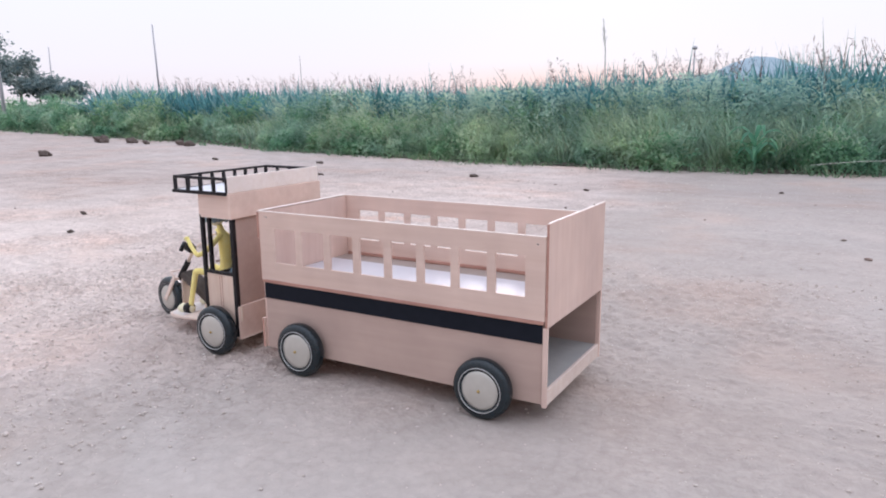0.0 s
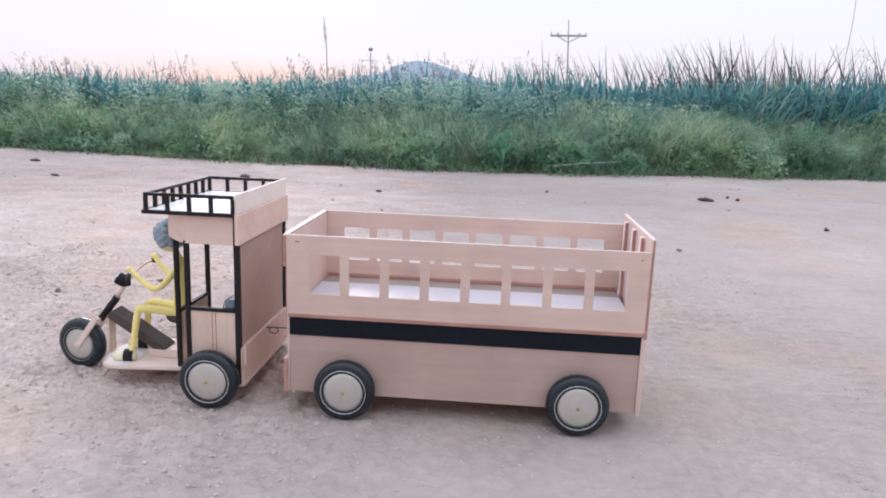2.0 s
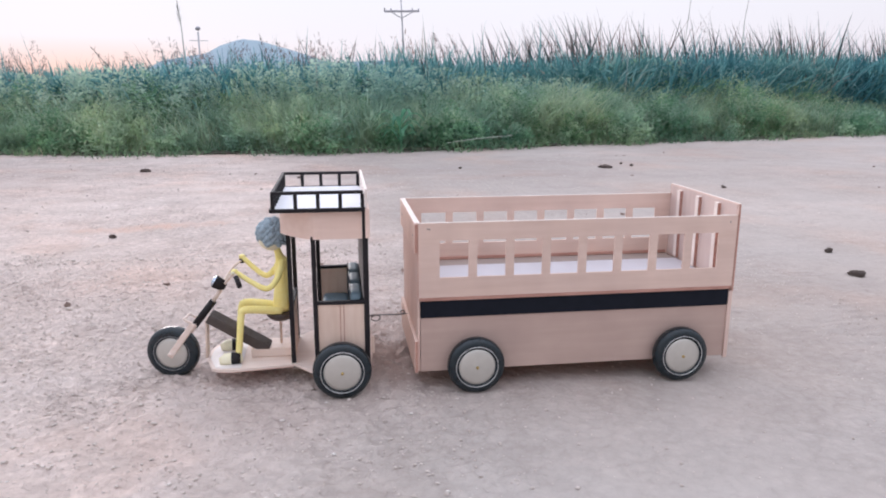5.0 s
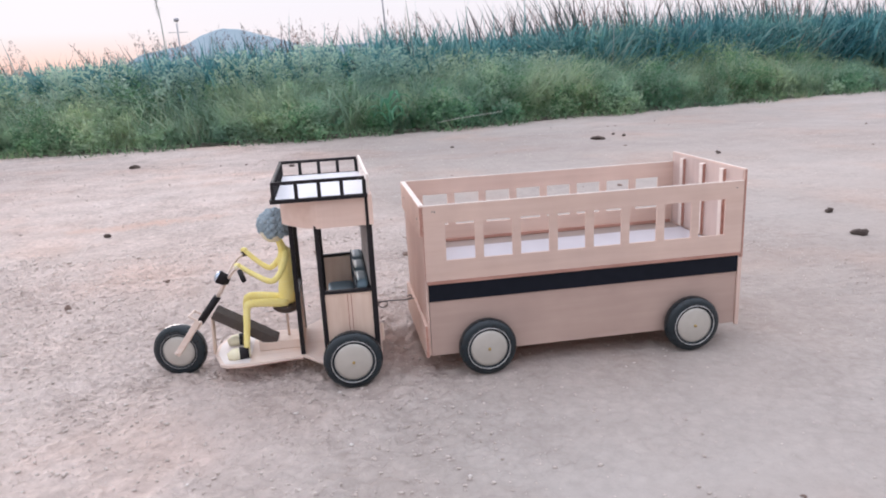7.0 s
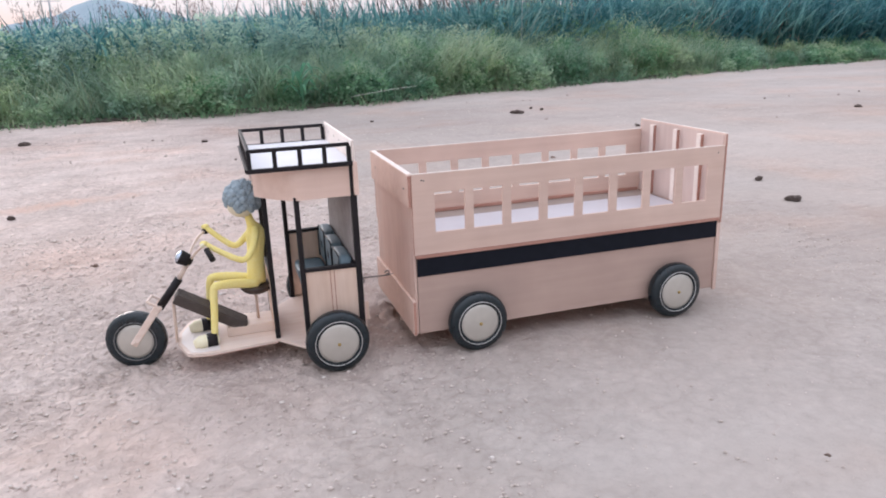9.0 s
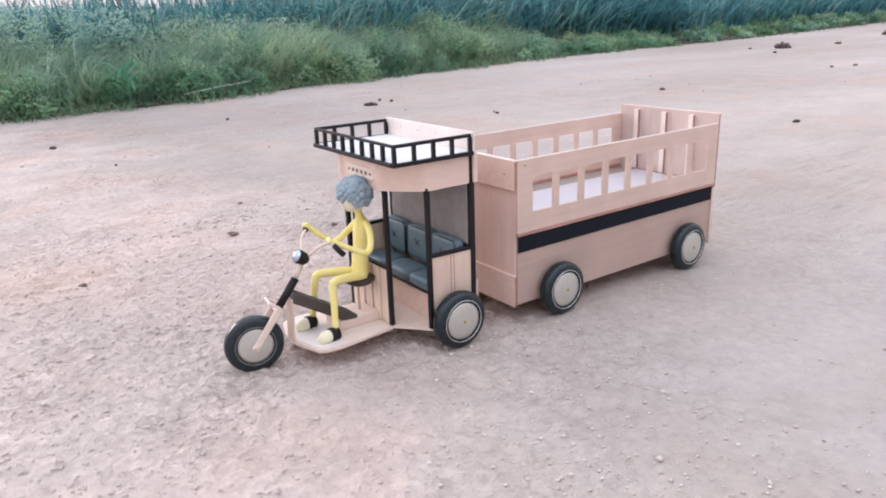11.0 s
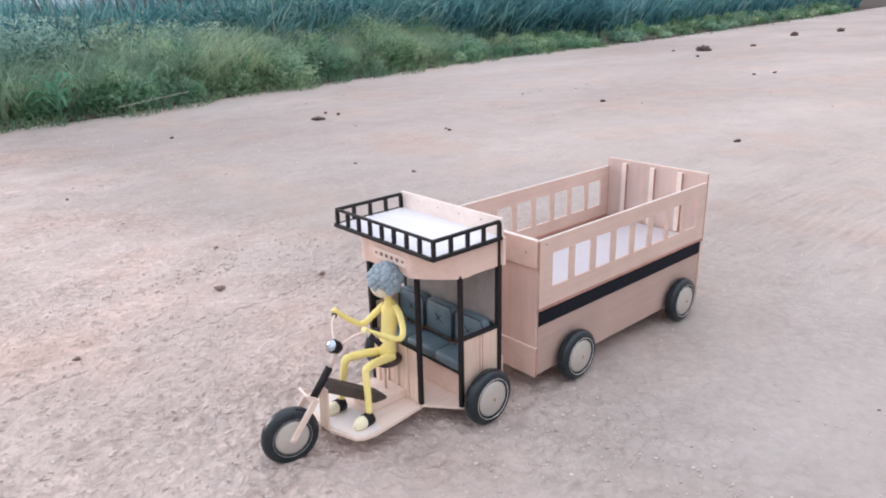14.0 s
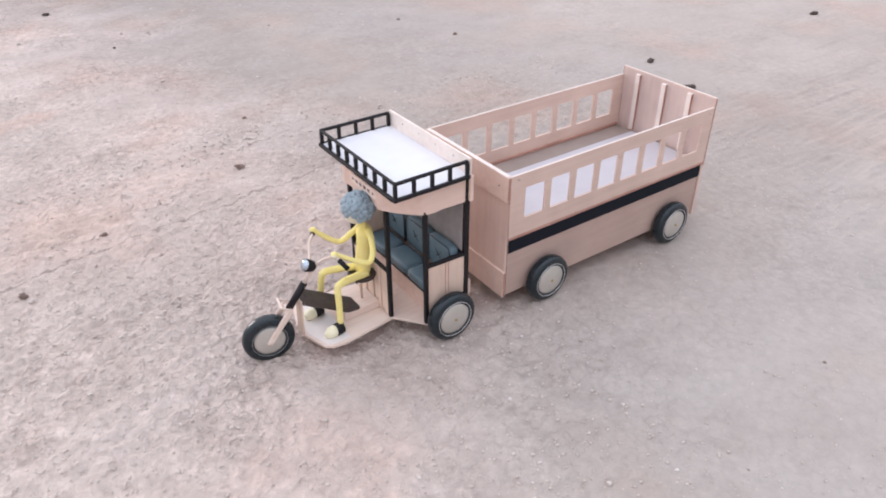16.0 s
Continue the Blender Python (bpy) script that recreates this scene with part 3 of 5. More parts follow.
def build_gravel():
    rng = np.random.default_rng(5)
    n = 100000
    x = np.concatenate([rng.uniform(-1.0, 1.0, 80000), rng.uniform(-1.9, 2.6, 13000), rng.uniform(-2.4, 2.6, 7000)])
    y = np.concatenate([rng.uniform(-0.75, 1.05, 80000), rng.uniform(-0.95, 3.4, 13000), rng.uniform(0.9, 3.3, 7000)])
    coarse = np.array([coarseness(a_, b_) for a_, b_ in zip(x, y)])
    ok = (y < edge_y(x)) & (rng.random(n) < coarse * 0.46 * np.interp(x, [-0.1, 0.4, 0.6, 1.0], [1.0, 0.32, 0.6, 0.8]))
    x, y = x[ok], y[ok]
    n = len(x)
    r = (0.0012 + 0.0024 * rng.random(n) ** 2.6) * np.interp(x, [-0.1, 0.5], [1.0, 0.7]) * np.where(y > 0.9, 1.5, 1.0)
    r = np.where(rng.random(n) < 0.004, r * 1.7, r)
    base = np.array([(0, 0, 1), (0.9, 0, 0.25), (0.28, 0.86, 0.2), (-0.73, 0.53, 0.3), (-0.73, -0.53, 0.2), (0.28, -0.86, 0.3), (0, 0, -0.6)], float)
    tri = np.array([(0, 1, 2), (0, 2, 3), (0, 3, 4), (0, 4, 5), (0, 5, 1), (6, 2, 1), (6, 3, 2), (6, 4, 3), (6, 5, 4), (6, 1, 5)])
    turn = rng.uniform(0, math.tau, n)
    c, s = np.cos(turn), np.sin(turn)
    jit = base[None] * rng.uniform(0.65, 1.35, (n, 7, 1))
    px_ = (jit[..., 0] * c[:, None] - jit[..., 1] * s[:, None]) * r[:, None] * rng.uniform(0.8, 1.5, (n, 1))
    py_ = (jit[..., 0] * s[:, None] + jit[..., 1] * c[:, None]) * r[:, None]
    pz_ = jit[..., 2] * r[:, None] * 0.75
    z = np.array([ripple(a_, b_) for a_, b_ in zip(x, y)]) - 0.0038
    far_ = y > 0.95
    z = np.where(far_, -0.0040, z)
    verts = np.stack([px_ + x[:, None], py_ + y[:, None], pz_ + z[:, None]], -1).reshape(-1, 3)
    faces = (tri[None] + 7 * np.arange(n)[:, None, None]).reshape(-1, 3)
    ob = new("gravel", cloud_mesh("gravel", verts.tolist(), faces.tolist(), GRAVEL))
    tagged(ob, "loose sandy grit and small crumbs on the road", "gravel", kind="stuff")


def gravel_material():
    m, n, l, b = material("sandy_grit", 0.95, spec=0.15)
    geo = n.new("ShaderNodeNewGeometry")
    r = ramp_node(n, [(0.0, (0.36, 0.30, 0.265)), (0.04, (0.55, 0.48, 0.435)), (0.6, (0.635, 0.555, 0.505)), (0.975, (0.69, 0.615, 0.565)), (1.0, (0.78, 0.74, 0.70))])
    l.new(geo.outputs["Random Per Island"], r.inputs[0])
    nz = noise_node(n, l, 300, 3.0)
    c = mixed(n, l, r.outputs[0], nz.outputs[0], 0.12, "OVERLAY")
    l.new(c, b.inputs["Base Color"])
    return m


GRAVEL = gravel_material()
build_gravel()


# ---------------------------------------------------------------- wheels
def add_wheel(parent, x, y, z, r, side, width=0.022, both=False, disc_k=1.0, ring_mat=None):
    """A tyre with ring, card disc and screw; side -1 faces -y, +1 faces +y."""
    w, k = width / 2, r / 0.041
    prof = [(0.027 * k, -w * 0.9), (0.030 * k, -w), (0.0345 * k, -w - 0.0005), (0.0400 * k, -w * 0.90), (0.0432 * k, -w * 0.66), (0.0445 * k, -w * 0.28),
            (0.0445 * k, w * 0.28), (0.0432 * k, w * 0.66), (0.0400 * k, w * 0.90), (0.0345 * k, w + 0.0005), (0.030 * k, w), (0.024 * k, w * 0.7),
            (0.024 * k, -w * 0.7), (0.027 * k, -w * 0.9)]
    wheel = part("wheel", lathe(prof, 48), TYRE, parent, smooth=True)
    wheel.matrix_basis = pose(x, y, z, 0, 0, 0 if side < 0 else 180) @ pose(0, 0, 0, 0, (x * 977) % 360, 0)
    kd = k * disc_k
    for f in ((-1, 1) if both else (-1,)):
        disc = lathe([(0.0, f * (w + 0.0028)), (0.012 * kd, f * (w + 0.0022)), (0.024 * kd, f * (w + 0.0008)), (0.0288 * kd, f * (w - 0.0008)), (0.0292 * kd, f * w * 0.4)], 44)
        part("hubcap", disc, DISC, wheel, "domed grey card hubcap", smooth=True)
        ring = lathe([(0.0317 * kd, f * (w - 0.001)), (0.0319 * kd, f * (w + 0.0010)), (0.0329 * kd, f * (w + 0.0010)), (0.0331 * kd, f * (w - 0.001))], 48)
        part("rim_ring", ring, ring_mat or RING, wheel, "thin silver trim ring", smooth=True)
        part("screw", lathe([(0.0, f * (w + 0.0052)), (0.0016, f * (w + 0.0050)), (0.0024, f * (w + 0.0038)), (0.0024, f * (w + 0.001))], 12), BRASS, wheel, smooth=True)
    return wheel


# ---------------------------------------------------------------- trailer
TOP, WIN0, WIN1, LOW, BAND0, BAND1 = 0.2618, 0.1781, 0.2352, 0.0277, 0.115, 0.1415
WIDTH = 0.234
WIN_X = [0.0289 + 0.0572 * k for k in range(8)]
WIN_W = 0.0443


def build_trailer():
    t = thing("toy_trailer", "open-topped plywood toy bus trailer with window openings and black stripe", "trailer")
    xs = [-0.0037] + [v for x in WIN_X for v in (x, x + WIN_W)] + [0.5028]
    holes = {(2 * k + 1, 1) for k in range(8)}
    for y0, y1 in ((-0.0012, 0.0026), (WIDTH - 0.0026, WIDTH + 0.0012)):
        part("window_panel", holed_board(xs, [0.1475, WIN0, WIN1, TOP], holes, y0, y1), PLY, t, "plywood panel with eight square window openings")
    for s, y in ((-1, 0.0016), (1, WIDTH - 0.0016)):
        y0, y1 = sorted((y, y - s * 0.0036))
        # the lower side board, with the band and a narrow lip above it
        part("side_board", box(0.0002, 0.4996, y0 + 0.0006, y1 - 0.0006, LOW, 0.1472, 0.0005), SIDE, t, "greyer plywood lower side board")
        ys = sorted((y + s * 0.0001, y + s * 0.0009))
        part("stripe", box(0.0, 0.5, *ys, BAND0, BAND1, 0.0002), BAND, t, "flat black stripe")
        yl = sorted((y + s * 0.0002, y + s * 0.0034))
        part("lip", box(-0.002, 0.5015, *yl, 0.1424, 0.1472, 0.0004), PLY_END, t)
    # front
    part("front_board", box(-0.0040, -0.0004, 0.0032, WIDTH - 0.0032, LOW, TOP - 0.0012, 0.0005), PLY_UP, t)
    part("front_cleat", box(-0.0088, -0.0042, -0.0008, WIDTH + 0.0008, 0.2165, TOP + 0.0005, 0.0006), PLY, t)
    part("front_cleat", box(-0.0088, -0.0042, -0.0008, WIDTH + 0.0008, LOW - 0.001, 0.079, 0.0006), PLY, t)
    # rear: a high board, posts beside the hatch and the tail of the lower deck
    part("rear_board", box(0.5031, 0.5071, -0.0005, WIDTH + 0.0005, 0.138, 0.280, 0.0006), PLY_UP, t, "tall plywood tail board")
    for y0, y1 in ((-0.0005, 0.0045), (WIDTH - 0.0045, WIDTH + 0.0005)):
        part("rear_post", box(0.5000, 0.5068, y0, y1, 0.0245, 0.1378, 0.0006), PLY_UP, t)
    part("tail_strip", box(0.5008, 0.5058, 0.0048, WIDTH - 0.0048, 0.0255, 0.0478, 0.0006), PALE, t, "pale tail strip")
    part("tail_lining", box(0.5024, 0.5030, 0.0034, WIDTH - 0.0034, 0.1490, 0.2780, 0.0001), PALE_PINK, t, "pale pinkish lining inside the tail board")
    for yb in (0.190, 0.1215, 0.0575):
        batten = part("batten", box(0.4968, 0.5029, yb - 0.0055, yb + 0.0055, 0.150, 0.2735, 0.0006), CREAM, t, "pale cream batten")
        # dark strip on the -y face only, painting the batten's shadow side
        part("sawn_side", box(0.4972, 0.5027, yb - 0.0059, yb - 0.0056, 0.1505, 0.273, 0), PLY_END, batten, "brown strip for the batten's shadow side")
    # decks
    part("lower_deck", box(0.0, 0.5004, 0.0058, WIDTH - 0.0058, 0.0430, 0.0465, 0.0004), GREYDECK, t, "grey card lower deck")
    # unseen board, added so the shadow under the trailer turns reddish
    part("underside_board", box(0.004, 0.496, 0.0062, WIDTH - 0.0062, 0.0402, 0.0427, 0.0003), BOUNCE, t, "added reddish-brown board that reddens the light bounced below")
    part("upper_deck", box(0.0, 0.4985, 0.0030, WIDTH - 0.0030, 0.1445, 0.1478, 0.0004), DECKBOARD, t, "grey-brown upper deck board")
    part("deck_sheet", box(0.0010, 0.4975, 0.0066, 0.184, 0.1479, 0.1486, 0.0002), DECK, t, "shiny off-white sheet on the upper deck")
    for y0, y1 in ((0.0031, 0.0062), (WIDTH - 0.0066, WIDTH - 0.0031)):
        part("deck_ledge", box(0.002, 0.498, y0, y1, 0.1481, 0.1535, 0.0005), PLY_END, t)
    # sawn edges: a painted pale highlight along the tops, brown at the ends
    for y0, y1 in ((-0.0010, 0.0024), (WIDTH - 0.0024, WIDTH + 0.0010)):
        part("top_edge", box(-0.0034, 0.5025, y0, y1, TOP + 0.0001, TOP + 0.0010, 0.0002), CREAM, t, "sawn top edge with its highlight painted pale")
    for y in (-0.0009, WIDTH + 0.0009):
        ye = y - 0.0004 if y < 0.1 else y + 0.0004
        part("cut_edge", box(-0.0042, -0.0031, ye - 0.0002, ye + 0.0002, 0.1485, TOP - 0.0008, 0), PLY_END, t, "brown sawn board edge")
        part("cut_edge", box(0.5036, 0.5066, y - 0.0003, y + 0.0003, 0.139, 0.279, 0), PLY_END, t, "brown sawn board edge")
        part("cut_edge", box(-0.0084, -0.0046, y - 0.0002, y + 0.0002, 0.2175, TOP - 0.001, 0), PLY_END, t, "brown sawn board edge")
        part("cut_edge", box(-0.0084, -0.0046, y - 0.0002, y + 0.0002, LOW, 0.078, 0), PLY_END, t, "brown sawn board edge")
    part("top_edge", box(0.5034, 0.5068, 0.0, WIDTH, 0.2801, 0.2808, 0.0002), CREAM, t, "sawn top edge with its highlight painted pale")
    part("top_edge", box(-0.0085, -0.0008, 0.0030, WIDTH - 0.0030, TOP + 0.0006, TOP + 0.0013, 0.0002), CREAM, t, "sawn top edge with its highlight painted pale")
    # nails
    for x, z in ((0.011, 0.2535), (0.491, 0.2520), (0.0142, 0.2528)):
        for y in (-0.0013, WIDTH + 0.0013):
            bm = bmesh.new()
            ball(bm, (x, y, z), 0.0013, sub=1, squash=(1, 0.4, 1))
            part("nail", bm, STEEL, t, smooth=True)
    for y in (0.022, 0.2,):
        bm = bmesh.new()
        ball(bm, (-0.0090, y, 0.240), 0.0018, sub=1, squash=(0.4, 1, 1))
        part("nail", bm, STEEL, t, smooth=True)
    # axles and wheels
    for x in (0.0841, 0.4169):
        bm = tube(bmesh.new(), [(x, -0.02, 0.041), (x, WIDTH + 0.02, 0.041)], 0.0022, 8)
        part("axle", bm, STEEL, t)
        add_wheel(t, x, -0.0130, 0.041, 0.041, -1)
        add_wheel(t, x, WIDTH + 0.0130, 0.041, 0.041, 1)
    # ring on the front for the hook
    bm = tube(bmesh.new(), smooth_line([(-0.008, 0.12, 0.084), (-0.013, 0.12, 0.084), (-0.0165, 0.124, 0.084), (-0.020, 0.12, 0.084), (-0.0165, 0.116, 0.084), (-0.013, 0.12, 0.0845)]), 0.0008, 6)
    part("hitch_ring", bm, STEEL, t, "small steel screw eye", smooth=True)
    return t


build_trailer()

# ---------------------------------------------------------------- tricycle taxi
MID = 0.124
P3, P2, P1 = (-0.196, 0.066), (-0.157, 0.0165), (-0.0805, 0.0135)


def far_side(p):
    return (p[0], 2 * MID - p[1])


BIKE, STEER = 0.118, 9.2


def steered(x, across, z):
    """A point of the fork, turned with it about the upright through the stem's foot."""
    c, q = math.cos(radians(STEER)), math.sin(radians(STEER))
    return (-0.345 + (x + 0.345) * c + across * q, BIKE - (x + 0.345) * q + across * c, z)


def build_tricycle():
    t = thing("toy_tricycle_taxi", "pale plywood toy tricycle taxi with black posts, roof rack and bench", "toy tricycle")
    # cab floor
    hexa = [(-0.074, P1[1] + 0.001), (P2[0], P2[1] - 0.002), (P3[0] - 0.001, P3[1] - 0.003)]
    hexa = hexa + [far_side(p) for p in reversed(hexa)]
    part("cab_floor", slab(hexa, 0.0245, 0.0285), PALE, t)
    # posts
    for p, top in ((P3, 0.2435), (P2, 0.2435), (P1, 0.2845)):
        for q in (p, far_side(p)):
            h = 0.0040 if p is P1 else 0.0034
            part("post", box(q[0] - h, q[0] + h, q[1] - h, q[1] + h, 0.0286, top, 0.0006), BLACK, t, "black painted square post")
    # side panels with sills
    for s in (0, 1):
        f = far_side if s else (lambda p: p)
        (xa, ya), (xb, yb) = f(P2), f(P1)
        out = -1 if not s else 1
        part("side_panel", beam((xa + 0.0033, ya, 0.0845), (xb - 0.0033, yb, 0.0845), 0.0030, 0.108, 0.0004), PALE_UP, t)
        for gx in (-0.1205, -0.1150):
            gy = ya + (yb - ya) * (gx - xa) / (xb - xa) + out * 0.0010
            part("groove_strip", box(gx - 0.0006, gx + 0.0006, gy - 0.0009, gy + 0.0009, 0.034, 0.1375, 0), PLY_END, t, "dark groove line")
        part("sill", beam((xa + 0.0033, ya, 0.1412), (xb - 0.0033, yb, 0.1412), 0.0068, 0.0052, 0.0006), BLACK, t, "black sill rail")
    part("rear_sill", box(-0.0905, -0.0845, P1[1] + 0.0034, 2 * MID - P1[1] - 0.0034, 0.1388, 0.1440, 0.0006), BLACK, t)
    # front wall of upright planks
    n_pl = 9
    y0, y1 = P3[1] + 0.0034, 2 * MID - P3[1] - 0.0034
    w = (y1 - y0) / n_pl
    plank = mesh_of("plank", box(-0.0018, 0.0018, -w / 2 + 0.0007, w / 2 - 0.0007, -0.0436, 0.0436, 0.0008), PALE_UP)
    for k in range(n_pl):
        ob = new("plank", plank)
        ob.parent = t
        ob.location = (P3[0] + (0.0009 if k % 2 else -0.0009), y0 + (k + 0.5) * w, 0.0725)
    part("front_sill", box(P3[0] - 0.003, P3[0] + 0.003, y0, y1, 0.1163, 0.1212, 0.0006), BLACK, t)
    # back wall: board outside, ribbed grey lining inside
    part("back_wall", box(-0.0835, -0.0805, P1[1] + 0.0034, 2 * MID - P1[1] - 0.0034, 0.03, 0.2842, 0.0004), SIDE, t, "greyish plywood back wall")
    bm = bmesh.new()
    y = P1[1] + 0.006
    while y < 2 * MID - P1[1] - 0.006:
        box(-0.0858, -0.0838, y - 0.0011, y + 0.0011, 0.146, 0.281, 0, None, bm)
        y += 0.0034
    tagged(part("ribbed_lining", bm, RIBBED, t, "fine upright grey ribs"), kind="stuff")
    part("tail_box", box(-0.0802, -0.0745, 0.0100, 2 * MID - 0.0100, 0.0250, 0.0850, 0.0008), PLY, t, "plywood tail box")
    part("tail_peg", box(-0.0742, -0.0700, 0.0125, 0.0165, 0.058, 0.086, 0.0006), PALE_UP, t)
    # bench: board, three seats, three backs
    part("bench_board", box(-0.1405, -0.1370, P2[1] + 0.0022, 2 * MID - P2[1] - 0.0022, 0.0290, 0.0742, 0.0006), PLY, t)
    part("bench_top", box(-0.1450, -0.0862, P2[1] + 0.0022, 2 * MID - P2[1] - 0.0022, 0.0745, 0.0782, 0.0006), PLY, t)
    part("bench_edge", box(-0.1475, -0.1452, P2[1] + 0.0026, 2 * MID - P2[1] - 0.0026, 0.0735, 0.0788, 0.0005), BLACK, t, "black edging along the bench front")
    cy0, cy1 = P2[1] + 0.004, 2 * MID - P2[1] - 0.004
    cw = (cy1 - cy0) / 3
    for k in range(3):
        a_, b_ = cy0 + k * cw + 0.0008, cy0 + (k + 1) * cw - 0.0008
        seat = part("seat_cushion", pillow(-0.1500, -0.1050, a_, b_, 0.0785, 0.0955), CUSHION, t, "blue-grey seat cushion", smooth=True)
        back = part("back_cushion", pillow(-0.1060, -0.0868, a_, b_, 0.0960, 0.1525), CUSHION, t, "blue-grey buttoned back cushion", smooth=True)
        loop = [(-0.1062, a_ + 0.0012, 0.098), (-0.1064, a_ + 0.0012, 0.1445), (-0.1050, a_ + 0.006, 0.1512), (-0.1050, b_ - 0.006, 0.1512), (-0.1064, b_ - 0.0012, 0.1445), (-0.1062, b_ - 0.0012, 0.098)]
        part("piping", tube(bmesh.new(), loop, 0.0011, 6), PIPING, back, smooth=True)
        bm = bmesh.new()
        ball(bm, (-0.1066, (a_ + b_) / 2, 0.126), 0.0024, sub=1, squash=(0.5, 1, 1))
        part("button", bm, PIPING, back, smooth=True)
        for k2, (ey, ez) in enumerate(((-0.0085, 0.0075), (0.0085, 0.0075), (0.0085, -0.0075), (-0.0085, -0.0075))):
            part("crease", tube(bmesh.new(), [(-0.1062, (a_ + b_) / 2 + ey * 0.2, 0.126 + ez * 0.2), (-0.1060, (a_ + b_) / 2 + ey, 0.126 + ez)], [0.0010, 0.0003], 5), PIPING, back, smooth=True)
    # skirt below the roof, following the posts with a soft bend
    line = smooth_line([(-0.0838, P1[1] + 0.0008, 0), (-0.125, P2[1] - 0.001, 0), (P2[0] - 0.004, P2[1] + 0.0015, 0), (P3[0] - 0.0055, P3[1] - 0.004, 0), (P3[0] - 0.0065, P3[1] + 0.02, 0), (P3[0] - 0.0065, MID, 0)], 6)
    line = [(p.x, p.y) for p in line]
    line = line + [far_side(p) for p in reversed(line[:-1])]
    bm = bmesh.new()
    rows_ = []
    for i, (x, y) in enumerate(line):
        x2, y2 = line[min(i + 1, len(line) - 1)]
        x1, y1_ = line[max(i - 1, 0)]
        nrm = Vector((y2 - y1_, x1 - x2, 0)).normalized() * 0.0028
        rows_.append([bm.verts.new(c) for c in ((x, y, 0.2395), (x, y, 0.2815), (x + nrm.x * -1, y + nrm.y * -1, 0.2815), (x - nrm.x, y - nrm.y, 0.2395))])
    for p, q in zip(rows_, rows_[1:]):
        for k in range(4):
            bm.faces.new((p[k], p[(k + 1) % 4], q[(k + 1) % 4], q[k]))
    for p in (rows_[0], rows_[-1]):
        bm.faces.new(p)
    part("skirt", bm, PLY, t, "bent plywood skirt under the roof")
    part("rear_skirt", box(-0.0802, -0.0738, 0.0045, 2 * MID - 0.0045, 0.2410, 0.2855, 0.0008), PLY, t)
    # roof and rack
    rx0, rx1, ry0, ry1 = -0.2165, -0.0775, 0.0050, 2 * MID - 0.0050
    part("roof_board", box(rx0 + 0.005, rx1 - 0.001, ry0 + 0.005, ry1 - 0.005, 0.2820, 0.2862, 0.0005), WHITE, t, "white paper-covered roof board")
    for y in (ry0 + 0.0025, ry1 - 0.0025):
        part("roof_edge", box(rx0, rx1 - 0.002, y - 0.0028, y + 0.0028, 0.2812, 0.2868, 0.0006), BLACK, t, "black roof edging")
    part("roof_edge", box(rx0 - 0.001, rx0 + 0.0050, ry0 + 0.0055, ry1 - 0.0055, 0.2814, 0.2866, 0.0006), BLACK, t, "black roof edging")
    tx0, tx1, ty0, ty1 = -0.2115, -0.0835, 0.0095, 2 * MID - 0.0095
    for y in (ty0, ty1):
        part("rack_rail", box(tx0 - 0.0025, tx1 + 0.001, y - 0.0024, y + 0.0024, 0.3070, 0.3118, 0.0006), BLACK, t, "black rack rail")
    part("rack_rail", box(tx0 - 0.0025, tx0 + 0.0022, ty0 + 0.0026, ty1 - 0.0026, 0.3074, 0.3113, 0.0006), BLACK, t, "black rack rail")
    bal = mesh_of("baluster", box(-0.0027, 0.0027, -0.0027, 0.0027, -0.0106, 0.0106, 0.0005), BLACK)
    spots = [(tx0 + (tx1 - tx0) * k / 4, y) for y in (ty0, ty1) for k in range(5)]
    spots += [(tx0, ty0 + (ty1 - ty0) * k / 8) for k in range(1, 8)]
    for x, y in spots:
        ob = new("baluster", bal)
        ob.parent = t
        ob.location = (x, y, 0.2966)
    part("rack_board", box(-0.0800, -0.0765, 0.0065, 2 * MID - 0.0065, 0.2858, 0.3140, 0.0007), CREAM, t, "pale wooden board closing the rack")
    for k in range(4):
        bm = bmesh.new()
        ball(bm, (-0.0803, 0.05 + 0.049 * k, 0.303), 0.0013, sub=1, squash=(0.4, 1, 1))
        part("nail", bm, STEEL, t, smooth=True)
    # name board, its lettering as bars
    sign = part("sign_board", slab(rounded(0.080, 0.0160, 0.0072), -0.0009, 0.0009), PALE, t, "pale rounded sign board with dark red lettering marks")
    sign.matrix_basis = Matrix.Translation((P3[0] - 0.0112, 0.1135, 0.2605)) @ Matrix(((0, 0, -1), (-1, 0, 0), (0, 1, 0))).to_4x4()
    for k, u in enumerate((-0.0310, -0.0185, -0.0065, 0.0060, 0.0185, 0.0310)):
        wide = 0.0052 if k in (0, 5) else 0.0062
        part("lettering_bar", box(u - wide / 2, u + wide / 2, -0.0019 if k in (0, 5) else -0.0028, 0.0019 if k in (0, 5) else 0.0028, 0.0010, 0.0014, 0.0002), INK, sign)
    # footboard with rounded nose, hump and side lip
    deck = [(P3[0] - 0.001, P3[1] - 0.003), (-0.290, 0.052), (-0.312, 0.055), (-0.322, 0.062), (-0.336, 0.105)]
    deck = deck + [far_side(p) for p in reversed(deck)]
    part("footboard", slab(deck, 0.0225, 0.0268), PALE, t)
    # another added board, reddening the bounce under the footboard
    under = [(x * 0.985 - 0.003, MID + (y - MID) * 0.94) for x, y in deck]
    part("underside_board", slab(under, 0.0200, 0.0223), BOUNCE, t, "added reddish-brown board that reddens the light bounced below")
    mat_line = [(-0.278, 0.058), (-0.306, 0.0585), (-0.317, 0.064), (-0.331, 0.106)]
